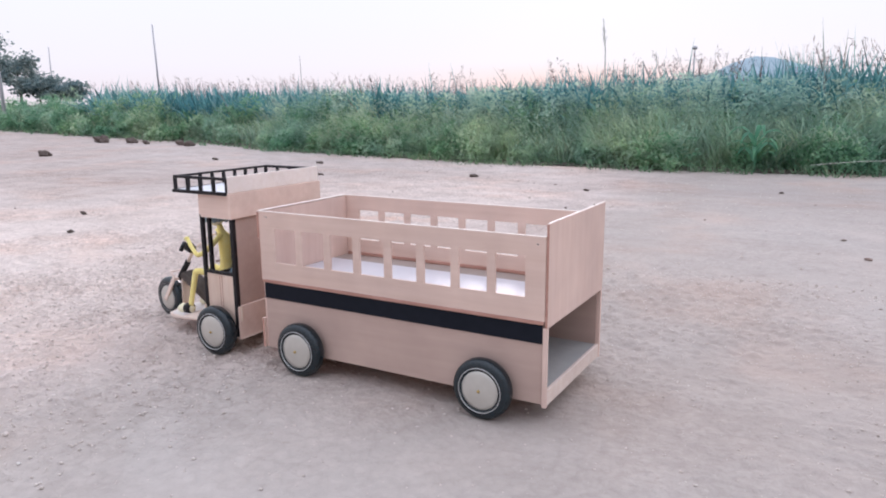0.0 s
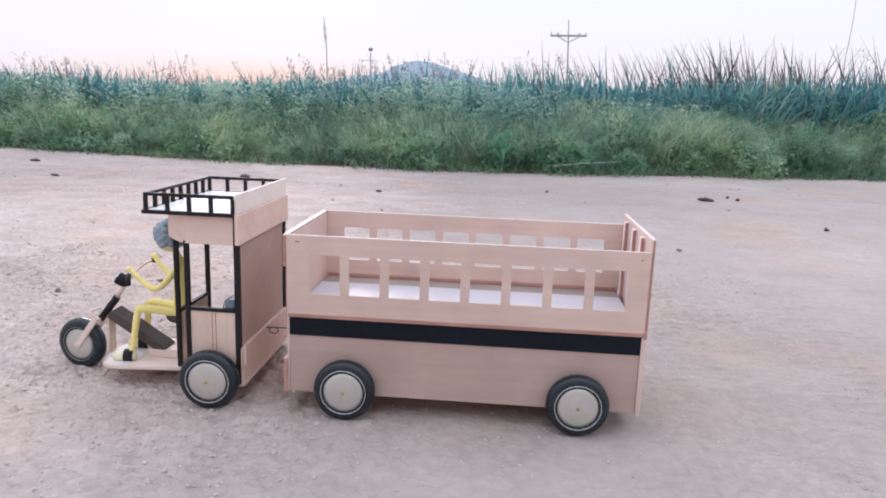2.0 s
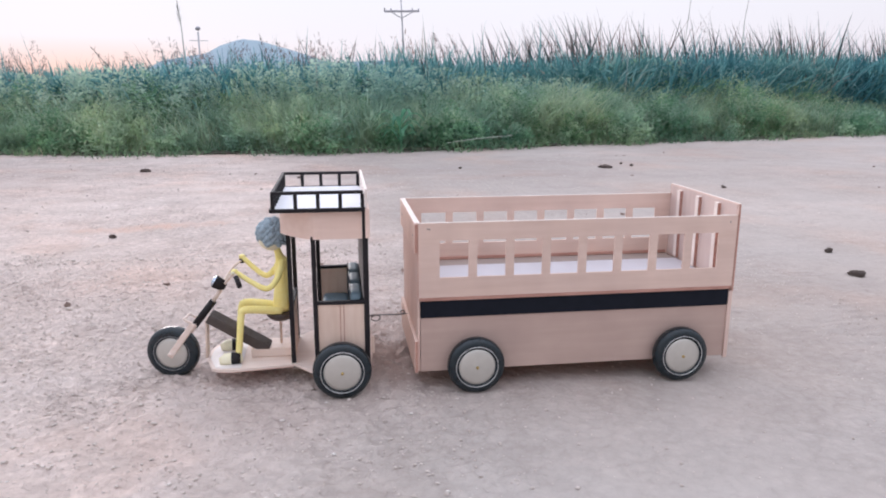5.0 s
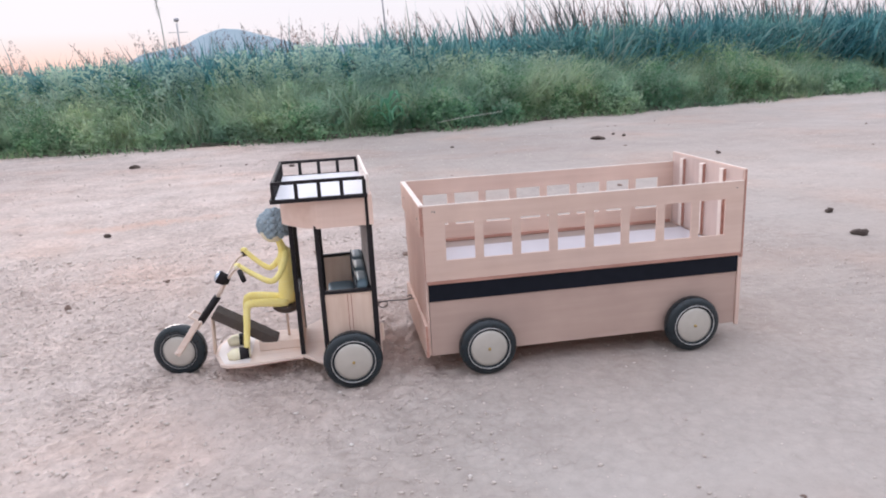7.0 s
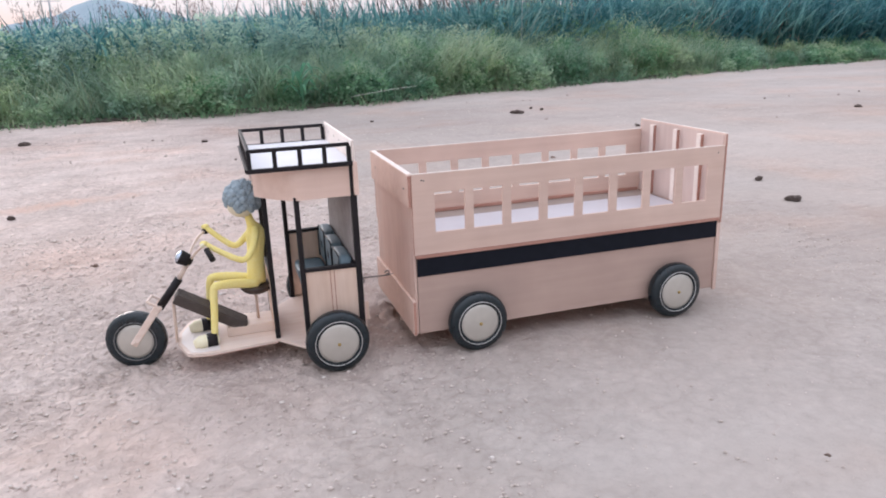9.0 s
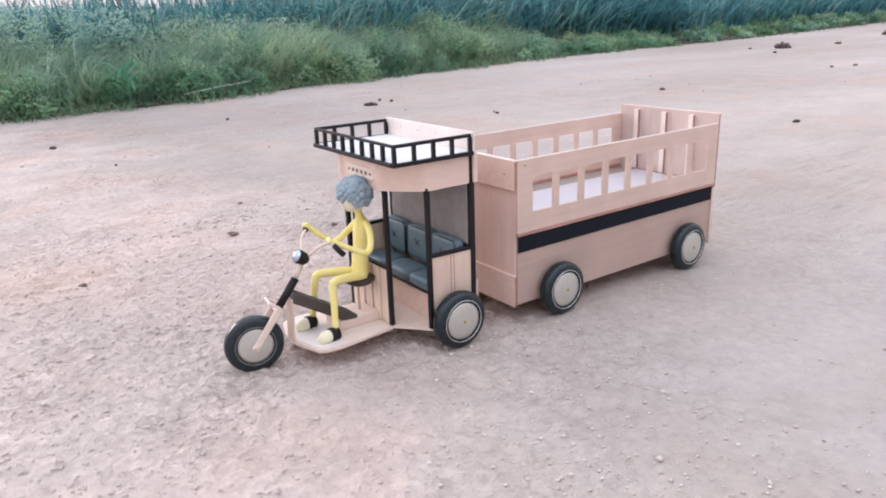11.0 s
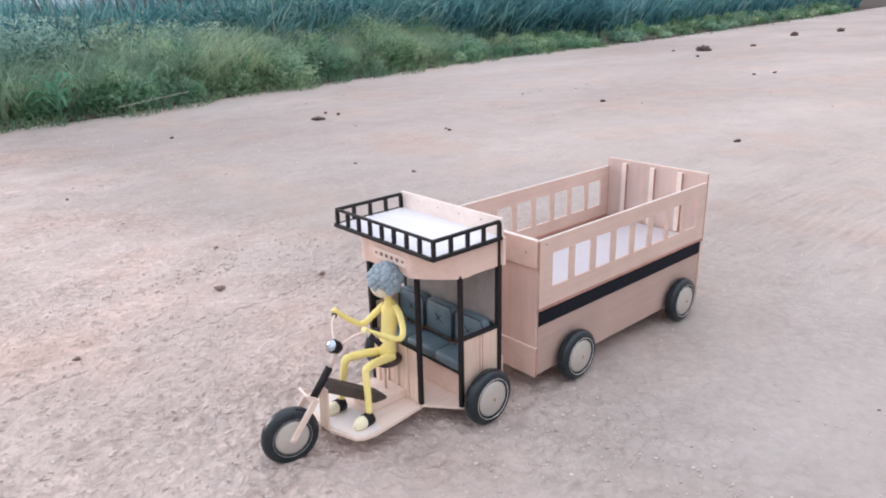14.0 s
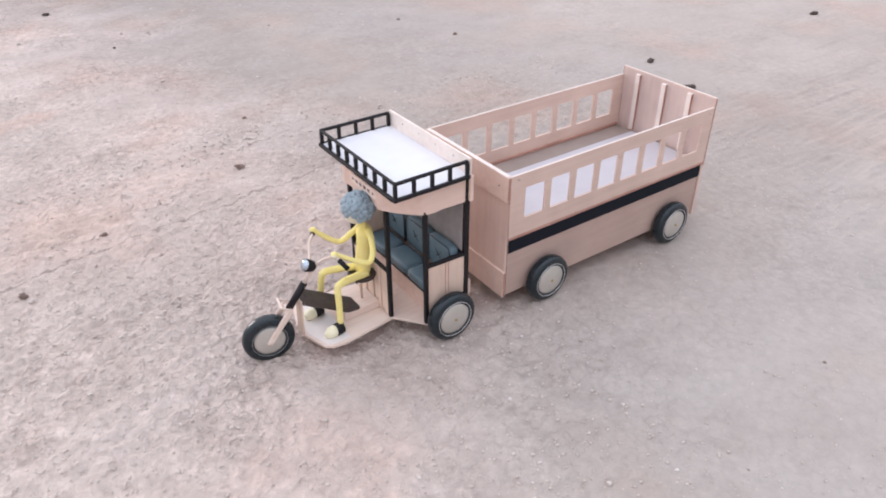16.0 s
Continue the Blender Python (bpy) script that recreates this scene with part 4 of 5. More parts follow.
    part("foot_mat", slab(mat_line + [far_side(p) for p in reversed(mat_line)], 0.0269, 0.0276), MATPAPER, t, "white paper foot mat")
    part("foot_hump", box(-0.2660, -0.1985, 0.100, 0.148, 0.0269, 0.0415, 0.0012), PALE, t)
    part("nose_board", beam((-0.3375, BIKE, 0.027), (-0.3345, BIKE, 0.092), 0.022, 0.003, 0.0006, up=(1, 0, 0)), PALE_UP, t)
    part("sloping_plank", ribbed_plank((-0.3315, BIKE + 0.002, 0.0945), (-0.2385, BIKE - 0.001, 0.0365), 0.034, 0.0165), PLANK, t, "dark brown ribbed sloping plank")
    # front wheel, fork and stem, steered a little towards the far side
    wheel = add_wheel(t, -0.3916, 0.1245, 0.0355, 0.0392, -1, width=0.0205, both=True, disc_k=0.93, ring_mat=DARKRING)
    wheel.matrix_basis = pose(-0.3916, 0.1245, 0.0355, 0, 0, -STEER) @ pose(0, 0, 0, 0, 40, 0)
    for s in (-1, 1):
        part("fork_leg", beam(steered(-0.3945, s * 0.0138, 0.0305), steered(-0.3525, s * 0.0138, 0.0865), 0.0042, 0.0100, 0.0012), PALE, t)
        bolt = part("fork_bolt", lathe([(0.0, s * 0.0178), (0.0030, s * 0.0174), (0.0036, s * 0.0158)], 12), PALE, t, smooth=True)
        bolt.matrix_basis = pose(*steered(-0.3925, 0.0, 0.0350), 0, 0, -STEER)
        part("crown_strut", beam(steered(-0.3665, s * 0.0138, 0.0945), steered(-0.3535, s * 0.0138, 0.0870), 0.0035, 0.0035, 0.0006), PALE, t)
    part("fork_bridge", beam(steered(-0.3545, -0.0116, 0.0815), steered(-0.3545, 0.0116, 0.0815), 0.010, 0.0062, 0.001), PALE, t)
    part("fork_crown", beam(steered(-0.3665, 0.0150, 0.0950), steered(-0.3665, -0.0150, 0.0950), 0.0035, 0.0035, 0.0008), PALE, t)
    part("stem", tube(bmesh.new(), [(-0.3545, BIKE, 0.0800), (-0.3226, BIKE - 0.001, 0.1205)], 0.0058, 14), BLACK, t, "black steering stem", smooth=True)
    part("stem_rod", tube(bmesh.new(), [(-0.3226, BIKE - 0.001, 0.1205), (-0.3055, BIKE, 0.1460)], 0.0034, 12), PALE, t, smooth=True)
    part("handlebar", tube(bmesh.new(), smooth_line([(-0.2785, 0.0745, 0.1705), (-0.2815, 0.0840, 0.1730), (-0.2920, 0.1000, 0.1630), (-0.3055, BIKE, 0.1460), (-0.3030, 0.1310, 0.1550), (-0.2920, 0.1490, 0.1690), (-0.2815, 0.1585, 0.1755)]), 0.0021, 8), PALE, t, "thin pale handlebar", smooth=True)
    for p, q in (((-0.2785, 0.0745, 0.1705), (-0.2715, 0.0590, 0.1590)), ((-0.2815, 0.1585, 0.1755), (-0.2755, 0.1685, 0.1735))):
        part("grip", tube(bmesh.new(), [p, q], 0.0040, 10), BLACK, t, "black handle grip", smooth=True)
    # headlamp, tipped upwards
    bm = lathe([(0.0, 0.0125), (0.0050, 0.0118), (0.0092, 0.0060), (0.0104, -0.0050), (0.0098, -0.0080)], 24)
    lamp = part("headlamp", bm, BLACK, t, "black headlamp with chrome lens", smooth=True)
    lamp.matrix_basis = pose(-0.3118, 0.1155, 0.1500, -33, 0, -83)
    part("lens", lathe([(0.0, -0.0122), (0.0055, -0.0112), (0.0090, -0.0088), (0.0092, -0.0076)], 24), CHROME, lamp, smooth=True)
    part("lamp_bracket", tube(bmesh.new(), [(-0.3060, 0.1165, 0.1450), (-0.3040, BIKE, 0.1440)], 0.0022, 8), BLACK, t, smooth=True)
    # saddle on its rod
    bm = bmesh.new()
    ball(bm, (0, 0, 0), 0.026, sub=3)
    for v in bm.verts:
        v.co.x *= 0.92
        v.co.z = v.co.z * 0.20 if v.co.z > 0 else v.co.z * 0.52
    bmesh.ops.translate(bm, verts=bm.verts, vec=(-0.217, MID - 0.002, 0.0955))
    part("saddle", bm, SADDLE, t, "dark brown round saddle", smooth=True)
    part("saddle_rod", tube(bmesh.new(), [(-0.219, MID, 0.0412), (-0.219, MID, 0.086)], 0.0022, 8), PALE_UP, t, smooth=True)
    # rear axle, wheels and hook
    part("axle", tube(bmesh.new(), [(-0.1200, -0.002, 0.0395), (-0.1200, 2 * MID + 0.002, 0.0395)], 0.0022, 8), STEEL, t)
    add_wheel(t, -0.1200, -0.0030, 0.0395, 0.0410, -1)
    add_wheel(t, -0.1200, 2 * MID + 0.0030, 0.0395, 0.0410, 1)
    hook = smooth_line([(-0.0750, 0.12, 0.0830), (-0.055, 0.12, 0.0838), (-0.035, 0.1202, 0.0832), (-0.0185, 0.121, 0.083), (-0.0135, 0.1215, 0.0865), (-0.0160, 0.122, 0.0895), (-0.0215, 0.122, 0.0870)])
    part("tow_hook", tube(bmesh.new(), hook, 0.0012, 6), STEEL, t, "bent steel wire tow hook", smooth=True)
    eye = [(-0.062 + 0.0075 * math.cos(k * math.tau / 16), 0.1205, 0.0785 + 0.0052 * math.sin(k * math.tau / 16)) for k in range(17)]
    part("wire_eye", tube(bmesh.new(), eye, 0.0010, 6), STEEL, t, "small bent wire eye", smooth=True)
    return t


def pillow(x0, x1, y0, y1, z0, z1):
    bm = box(x0, x1, y0, y1, z0, z1, 0)
    bmesh.ops.subdivide_edges(bm, edges=bm.edges[:], cuts=5, use_grid_fill=True)
    c = Vector(((x0 + x1) / 2, (y0 + y1) / 2, (z0 + z1) / 2))
    h = Vector(((x1 - x0) / 2, (y1 - y0) / 2, (z1 - z0) / 2))
    for v in bm.verts:
        u = Vector(((v.co.x - c.x) / h.x, (v.co.y - c.y) / h.y, (v.co.z - c.z) / h.z))
        n8 = (abs(u.x) ** 7 + abs(u.y) ** 7 + abs(u.z) ** 7) ** (1 / 7)
        u = u / max(n8, 1e-6) * max(abs(u.x), abs(u.y), abs(u.z))
        v.co = c + Vector((u.x * h.x, u.y * h.y, u.z * h.z))
    return bm


def rounded(w, h, r, n=5):
    out = []
    for cx, cy, a0 in ((w / 2 - r, h / 2 - r, 0), (-w / 2 + r, h / 2 - r, 90), (-w / 2 + r, -h / 2 + r, 180), (w / 2 - r, -h / 2 + r, 270)):
        out += [(cx + r * math.cos(radians(a0 + 90 * k / n)), cy + r * math.sin(radians(a0 + 90 * k / n))) for k in range(n + 1)]
    return out


def ribbed_plank(p, q, w, h):
    bm = beam(p, q, w, h * 0.8, 0.0012)
    p, q = Vector(p), Vector(q)
    ahead = (q - p).normalized()
    side = Vector((0, 1, 0))
    top = side.cross(ahead) * (-1 if side.cross(ahead).z < 0 else 1)
    for k in range(6):
        o = side * (-w / 2 + w * (k + 0.5) / 6) + top * h * 0.4
        beam(p + o + ahead * 0.001, q + o - ahead * 0.001, w / 6 * 0.72, h * 0.2, 0.0006, tuple(top), bm)
    return bm


build_tricycle()


# ---------------------------------------------------------------- doll
def build_doll():
    rng = random.Random(11)
    bm = bmesh.new()
    # trunk
    tube(bm, smooth_line([(-0.2150, 0.1200, 0.1005), (-0.2150, 0.1190, 0.120), (-0.2130, 0.1170, 0.145), (-0.2105, 0.1150, 0.168), (-0.2110, 0.1135, 0.182), (-0.2145, 0.1115, 0.193), (-0.2185, 0.1095, 0.208)], 3),
         [0.0128, 0.0134, 0.0136, 0.0132, 0.0126, 0.0121, 0.0121, 0.0125, 0.0130, 0.0135, 0.0138, 0.0136, 0.0124, 0.0102, 0.0082, 0.0068, 0.0058, 0.0054, 0.0054], 14, 0)
    # legs
    for y0, knee, ankle in ((0.108, (-0.2778, 0.0933, 0.1105), (-0.2835, 0.0815, 0.0390)), (0.132, (-0.2830, 0.1400, 0.1090), (-0.2905, 0.1440, 0.0390))):
        pts = smooth_line([(-0.215, y0, 0.1015), (-0.245, (y0 + knee[1]) / 2, 0.1075), (knee[0] + 0.008, knee[1], knee[2]), (knee[0] + 0.001, knee[1], knee[2] - 0.007), ((knee[0] + ankle[0]) / 2 + 0.001, (knee[1] + ankle[1]) / 2, 0.0740), ankle], 4)
        tube(bm, pts, [0.0070 - 0.0022 * k / (len(pts) - 1) for k in range(len(pts))], 12, 0)
        # shoe with dark strap
        tube(bm, [(ankle[0] + 0.006, ankle[1], 0.0345), (ankle[0] - 0.006, ankle[1] - 0.001, 0.0350), (ankle[0] - 0.020, ankle[1] - 0.003, 0.0345), (ankle[0] - 0.029, ankle[1] - 0.004, 0.0325)], [0.0066, 0.0092, 0.0096, 0.0052], 12, 3)
        tube(bm, [(ankle[0] + 0.0030, ankle[1], 0.0350), (ankle[0] - 0.0110, ankle[1] - 0.0015, 0.0352)], [0.0100, 0.0105], 12, 4)
    # arms
    near = smooth_line([(-0.2100, 0.1040, 0.1860), (-0.2115, 0.0900, 0.1760), (-0.2200, 0.0730, 0.1600), (-0.2330, 0.0655, 0.1525), (-0.2560, 0.0730, 0.1625), (-0.2800, 0.0835, 0.1765)], 4)
    tube(bm, near, [0.0056 - 0.0020 * k / (len(near) - 1) for k in range(len(near))], 12, 0)
    far = smooth_line([(-0.2120, 0.1265, 0.1825), (-0.2240, 0.1380, 0.1660), (-0.2400, 0.1475, 0.1520), (-0.2600, 0.1545, 0.1640), (-0.2780, 0.1600, 0.1815)], 4)
    tube(bm, far, [0.0055 - 0.0018 * k / (len(far) - 1) for k in range(len(far))], 12, 0)
    for c, tip in (((-0.2812, 0.0830, 0.1775), (-0.2845, 0.0780, 0.1745)), ((-0.2788, 0.1605, 0.1825), (-0.2830, 0.1640, 0.1800))):
        ball(bm, c, 0.0052, 0, 2, (1.1, 1.0, 0.75))
        tube(bm, [c, tip], [0.0038, 0.0030], 8, 3)
    # head: pale below, woolly curls above
    head = Vector((-0.2225, 0.1075, 0.2295))
    ball(bm, head + Vector((-0.003, 0, -0.0055)), 0.0205, 1, 3, (1, 0.95, 1))
    ball(bm, head + Vector((0.001, 0, 0.002)), 0.0225, 2, 3)
    n = 150
    for k in range(n):
        z = 1 - 2 * (k + 0.5) / n
        a_ = k * 2.39996
        s = math.sqrt(1 - z * z)
        d = Vector((s * math.cos(a_), s * math.sin(a_), z))
        if d.z < -0.62 or (d.x < -0.55 and d.z < -0.25):
            continue
        ball(bm, head + Vector((0.001, 0, 0.001)) + d * 0.0228 + Vector((rng.uniform(-1, 1), rng.uniform(-1, 1), rng.uniform(-1, 1))) * 0.0012, rng.uniform(0.0040, 0.0060), 2, 2)
    me = mesh_of("doll", bm, YARN, SKIN, HAIR, SHOE, BLACK)
    for p in me.polygons:
        p.use_smooth = True
    tagged(new("doll", me), "yellow yarn-wrapped doll with grey-blue woolly hair seated on the saddle", "doll")


build_doll()


# ---------------------------------------------------------------- clods on the road
def clod_mesh(seed, mat, lumps=4):
    bm = bmesh.new()
    rng = random.Random(seed)
    for k in range(lumps):
        ball(bm, (rng.uniform(-0.45, 0.45), rng.uniform(-0.35, 0.35), rng.uniform(0.05, 0.35)), rng.uniform(0.32, 0.62), 0, 3, (1, 0.85, 0.85))
    for v in bm.verts:
        d = 0.60 * noise.noise(v.co * 2.1 + Vector((seed * 7.3, 0, 0))) + 0.30 * noise.noise(v.co * 6 + Vector((0, seed, 0)))
        v.co *= 1 + d
        v.co.z = max(v.co.z, -0.12)
    return mesh_of("dirt_clod", bm, mat, smooth=True)


DARK_CLODS = [clod_mesh(k, CLOD, 3 + k % 3) for k in range(4)]
PALE_CLODS = [clod_mesh(k + 20, CLOD_LIGHT, 3) for k in range(3)]


def clod(x, y, size, k, turn=0.0, pale=False, flat=1.0):
    me = (PALE_CLODS if pale else DARK_CLODS)[k % (3 if pale else 4)]
    ob = new("dirt_clod", me)
    ob.matrix_basis = pose(x, y, size * 0.05 - 0.004, 0, 0, turn) @ Matrix.Diagonal((size, size, size * flat, 1))
    tagged(ob, "small sandy clod lying on the road" if pale else "dark dry clod of dung or earth on the road", "clod", "clods on the road")


NEAR_CLODS = [
    (-0.806, 1.228, 0.022, 0, 10), (1.366, 2.800, 0.045, 1, 0), (1.554, 2.876, 0.020, 2, 40), (1.53, 2.98, 0.018, 3, 90), (1.256, 0.772, 0.021, 3, 70),
    (-1.132, 2.932, 0.042, 2, 15), (-0.305, 2.56, 0.030, 0, 0), (0.552, 2.875, 0.014, 1, 80), (1.161, 0.525, 0.030, 2, 100), (1.62, 1.98, 0.016, 2, 0),
    (1.641, 2.028, 0.014, 0, 50), (-0.187, 1.955, 0.013, 0, 30), (-1.875, 0.916, 0.022, 3, 0), (-1.526, 0.628, 0.016, 1, 45),
]
FAR_CLODS = [
    (2.259, 0.791, 0.030, 3, 20), (-5.35, 2.86, 0.085, 2, 0), (-6.92, 4.55, 0.13, 1, 10), (-6.5, 4.60, 0.10, 2, 10), (-6.1, 4.52, 0.07, 3, 0),
    (-5.55, 4.50, 0.10, 0, 20), (-5.35, 4.45, 0.09, 2, 60), (-2.03, 2.615, 0.032, 3, 10), (7.20, 3.69, 0.10, 1, 0), (8.22, 3.57, 0.06, 2, 50),
    (10.7, 4.13, 0.10, 3, 0), (12.2, 4.03, 0.09, 1, 30), (4.99, 2.02, 0.030, 2, 0), (5.22, 1.95, 0.032, 0, 60), (2.96, 2.02, 0.022, 1, 20), (7.0, 3.95, 0.035, 2, 0), (6.4, 3.3, 0.05, 0, 0), (-2.6, 3.3, 0.04, 1, 0), (-3.6, 3.2, 0.05, 0, 30),
]
for x, y, size, k, turn in NEAR_CLODS + FAR_CLODS:
    clod(x, y, size * 0.85, k, turn, flat=0.85 if size < 0.03 or size > 0.06 else 0.55)
for x, y, size, k, turn in [(-0.176, 0.808, 0.016, 0, 0), (0.045, 0.718, 0.019, 1, 60), (-0.529, 0.676, 0.013, 2, 20), (-0.698, 0.535, 0.016, 1, 0), (0.336, -0.407, 0.005, 0, 0), (-0.05, 1.1, 0.010, 2, 0), (0.9, 1.4, 0.014, 0, 40)]:
    clod(x, y, size * 0.75, k, turn, pale=True, flat=0.8)


def build_crumbs():
    """Dark crumbs of earth strewn over the road."""
    rng = random.Random(77)
    bm = bmesh.new()
    n = 0
    while n < 48:
        x, y = rng.uniform(-2.4, 4.2), rng.uniform(0.45, 3.7)
        if y > float(edge_y(x)) - 0.1 or rng.random() > 0.25 + 0.3 * y:
            continue
        r = rng.choice((0.003, 0.004, 0.005, 0.007)) * (0.5 + 0.17 * y)
        m = bm.verts[:]
        ball(bm, (x, y, -0.003 + r * 0.2), r, 0, 1, (rng.uniform(0.9, 1.8), 1, rng.uniform(0.4, 0.8)))
        bm.verts.ensure_lookup_table()
        for v in bm.verts[len(m):]:
            v.co += Vector((rng.uniform(-1, 1), rng.uniform(-1, 1), rng.uniform(-0.6, 0.6))) * r * 0.3
        n += 1
    ob = new("dirt_crumbs", mesh_of("dirt_crumbs", bm, CRUMB))
    tagged(ob, "small dark crumbs of earth strewn on the road", "dirt", kind="stuff")


build_crumbs()


# ---------------------------------------------------------------- verge and reed field
HX = [-12, -9, -6, -3, 0.4, 3.3, 8, 20, 60]


def reed_height(x):
    return np.interp(x, HX, [0.86, 0.80, 0.74, 0.68, 0.81, 0.95, 1.02, 1.2, 1.7])


def verge_height(x):
    return np.interp(x, [-12, -9, -6, -3, 0.4, 3.3, 4.4, 6.0, 9.0, 20, 60], [0.54, 0.50, 0.47, 0.42, 0.50, 0.58, 0.46, 0.21, 0.20, 0.30, 0.5])


def blade_cloud(name, mat, rng, x, y, h, w, lean, curl, base_z=0.0, west=0.0):
    """Tapered blades: two bent segments and a tip each."""
    n = len(x)
    a_ = rng.uniform(0, math.tau, n)
    fx, fy = np.cos(a_), np.sin(a_)
    b_ = np.where(rng.random(n) < west, math.pi + rng.normal(0, 0.5, n), rng.uniform(0, math.tau, n))
    dx, dy = np.cos(b_), np.sin(b_)
    verts = np.zeros((n, 7, 3))
    for k, s in enumerate((0.0, 0.42, 0.76)):
        off = lean * h * s + curl * h * s ** 3
        wide = w * (1.0, 0.92, 0.55)[k] / 2
        for e_, sgn in ((0, -1), (1, 1)):
            verts[:, 2 * k + e_, 0] = x + dx * off + sgn * fx * wide
            verts[:, 2 * k + e_, 1] = y + dy * off + sgn * fy * wide
            verts[:, 2 * k + e_, 2] = base_z + h * s * (1 - 0.25 * curl * s)
    off = lean * h + curl * h
    verts[:, 6, 0], verts[:, 6, 1], verts[:, 6, 2] = x + dx * off, y + dy * off, base_z + h * (1 - 0.32 * curl)
    o = 7 * np.arange(n)[:, None]
    q = np.concatenate([o + np.array([0, 1, 3, 2]), o + np.array([2, 3, 5, 4])])
    faces = q.tolist() + (o + np.array([4, 5, 6])).tolist()
    return cloud_mesh(name, verts.reshape(-1, 3).tolist(), faces, mat)


def leaf_cloud(name, mat, rng, p, size, aspect=0.42, flat=0.5, sky=1.0):
    """Small pointed leaves at the places p."""
    n = len(p)
    d = rng.normal(0, 1, (n, 3))
    d[:, 2] = d[:, 2] * flat + 0.25
    d /= np.linalg.norm(d, axis=1)[:, None]
    s = np.cross(d, rng.normal(0, 1, (n, 3)) + np.array([0, 0, sky]))
    s /= np.linalg.norm(s, axis=1)[:, None]
    up = np.cross(s, d)
    L = size[:, None]
    v = np.stack([p, p + d * L * 0.5 + s * L * aspect / 2 + up * L * 0.06, p + d * L, p + d * L * 0.5 - s * L * aspect / 2 + up * L * 0.06], 1)
    f = (4 * np.arange(n)[:, None] + np.array([0, 1, 2, 3])).tolist()
    return cloud_mesh(name, v.reshape(-1, 3).tolist(), f, mat, False)


def along(rng, n, far=True):
    """Places along the verge, thickest where the camera passes."""
    parts_ = [rng.uniform(-4.5, 7.5, int(n * 0.68)), rng.uniform(-17, -4.5, int(n * 0.21)), rng.uniform(7.5, 26, int(n * 0.17))]
    return np.concatenate(parts_)


def rise(dep):
    """How quickly the verge grows up from the sand."""
    return np.clip(0.34 + 0.95 * dep, 0, 1)


def lumps(x, y):
    return np.array([0.62 * noise.noise((a_ * 1.5, b_ * 1.9, 0)) + 0.38 * noise.noise((a_ * 4.3, b_ * 4.3, 6.0)) for a_, b_ in zip(x, y)])


def sprigs(rng, cx, cy, ch, cr, per, leaves):
    """Leaf places in the small sprigs that make up a bush; the bush bulges over its foot."""
    k = np.repeat(np.arange(len(cx)), per)
    m = len(k)
    dz = rng.uniform(-0.55, 1.0, m)
    an = rng.uniform(0, math.tau, m)
    dr = np.sqrt(1 - np.clip(dz, 0, 1) ** 2) * np.where(dz < 0, 1 + 0.45 * dz, 1)
    shell = rng.uniform(0.72, 1.10, m)
    wide = rng.uniform(0.85, 1.7, len(cx))
    sx = cx[k] + cr[k] * wide[k] * dr * np.cos(an) * shell
    sy = cy[k] + cr[k] * dr * np.sin(an) * shell
    sz = ch[k] * (0.40 + 0.60 * dz * shell)
    size = rng.uniform(0.018, 0.050, m)
    q = np.repeat(np.arange(m), leaves)
    off = rng.normal(0, 0.5, (len(q), 3)) * size[q][:, None]
    return np.stack([sx[q] + off[:, 0], sy[q] + off[:, 1], np.maximum(sz[q] + off[:, 2] * 1.3, 0.004)], 1)


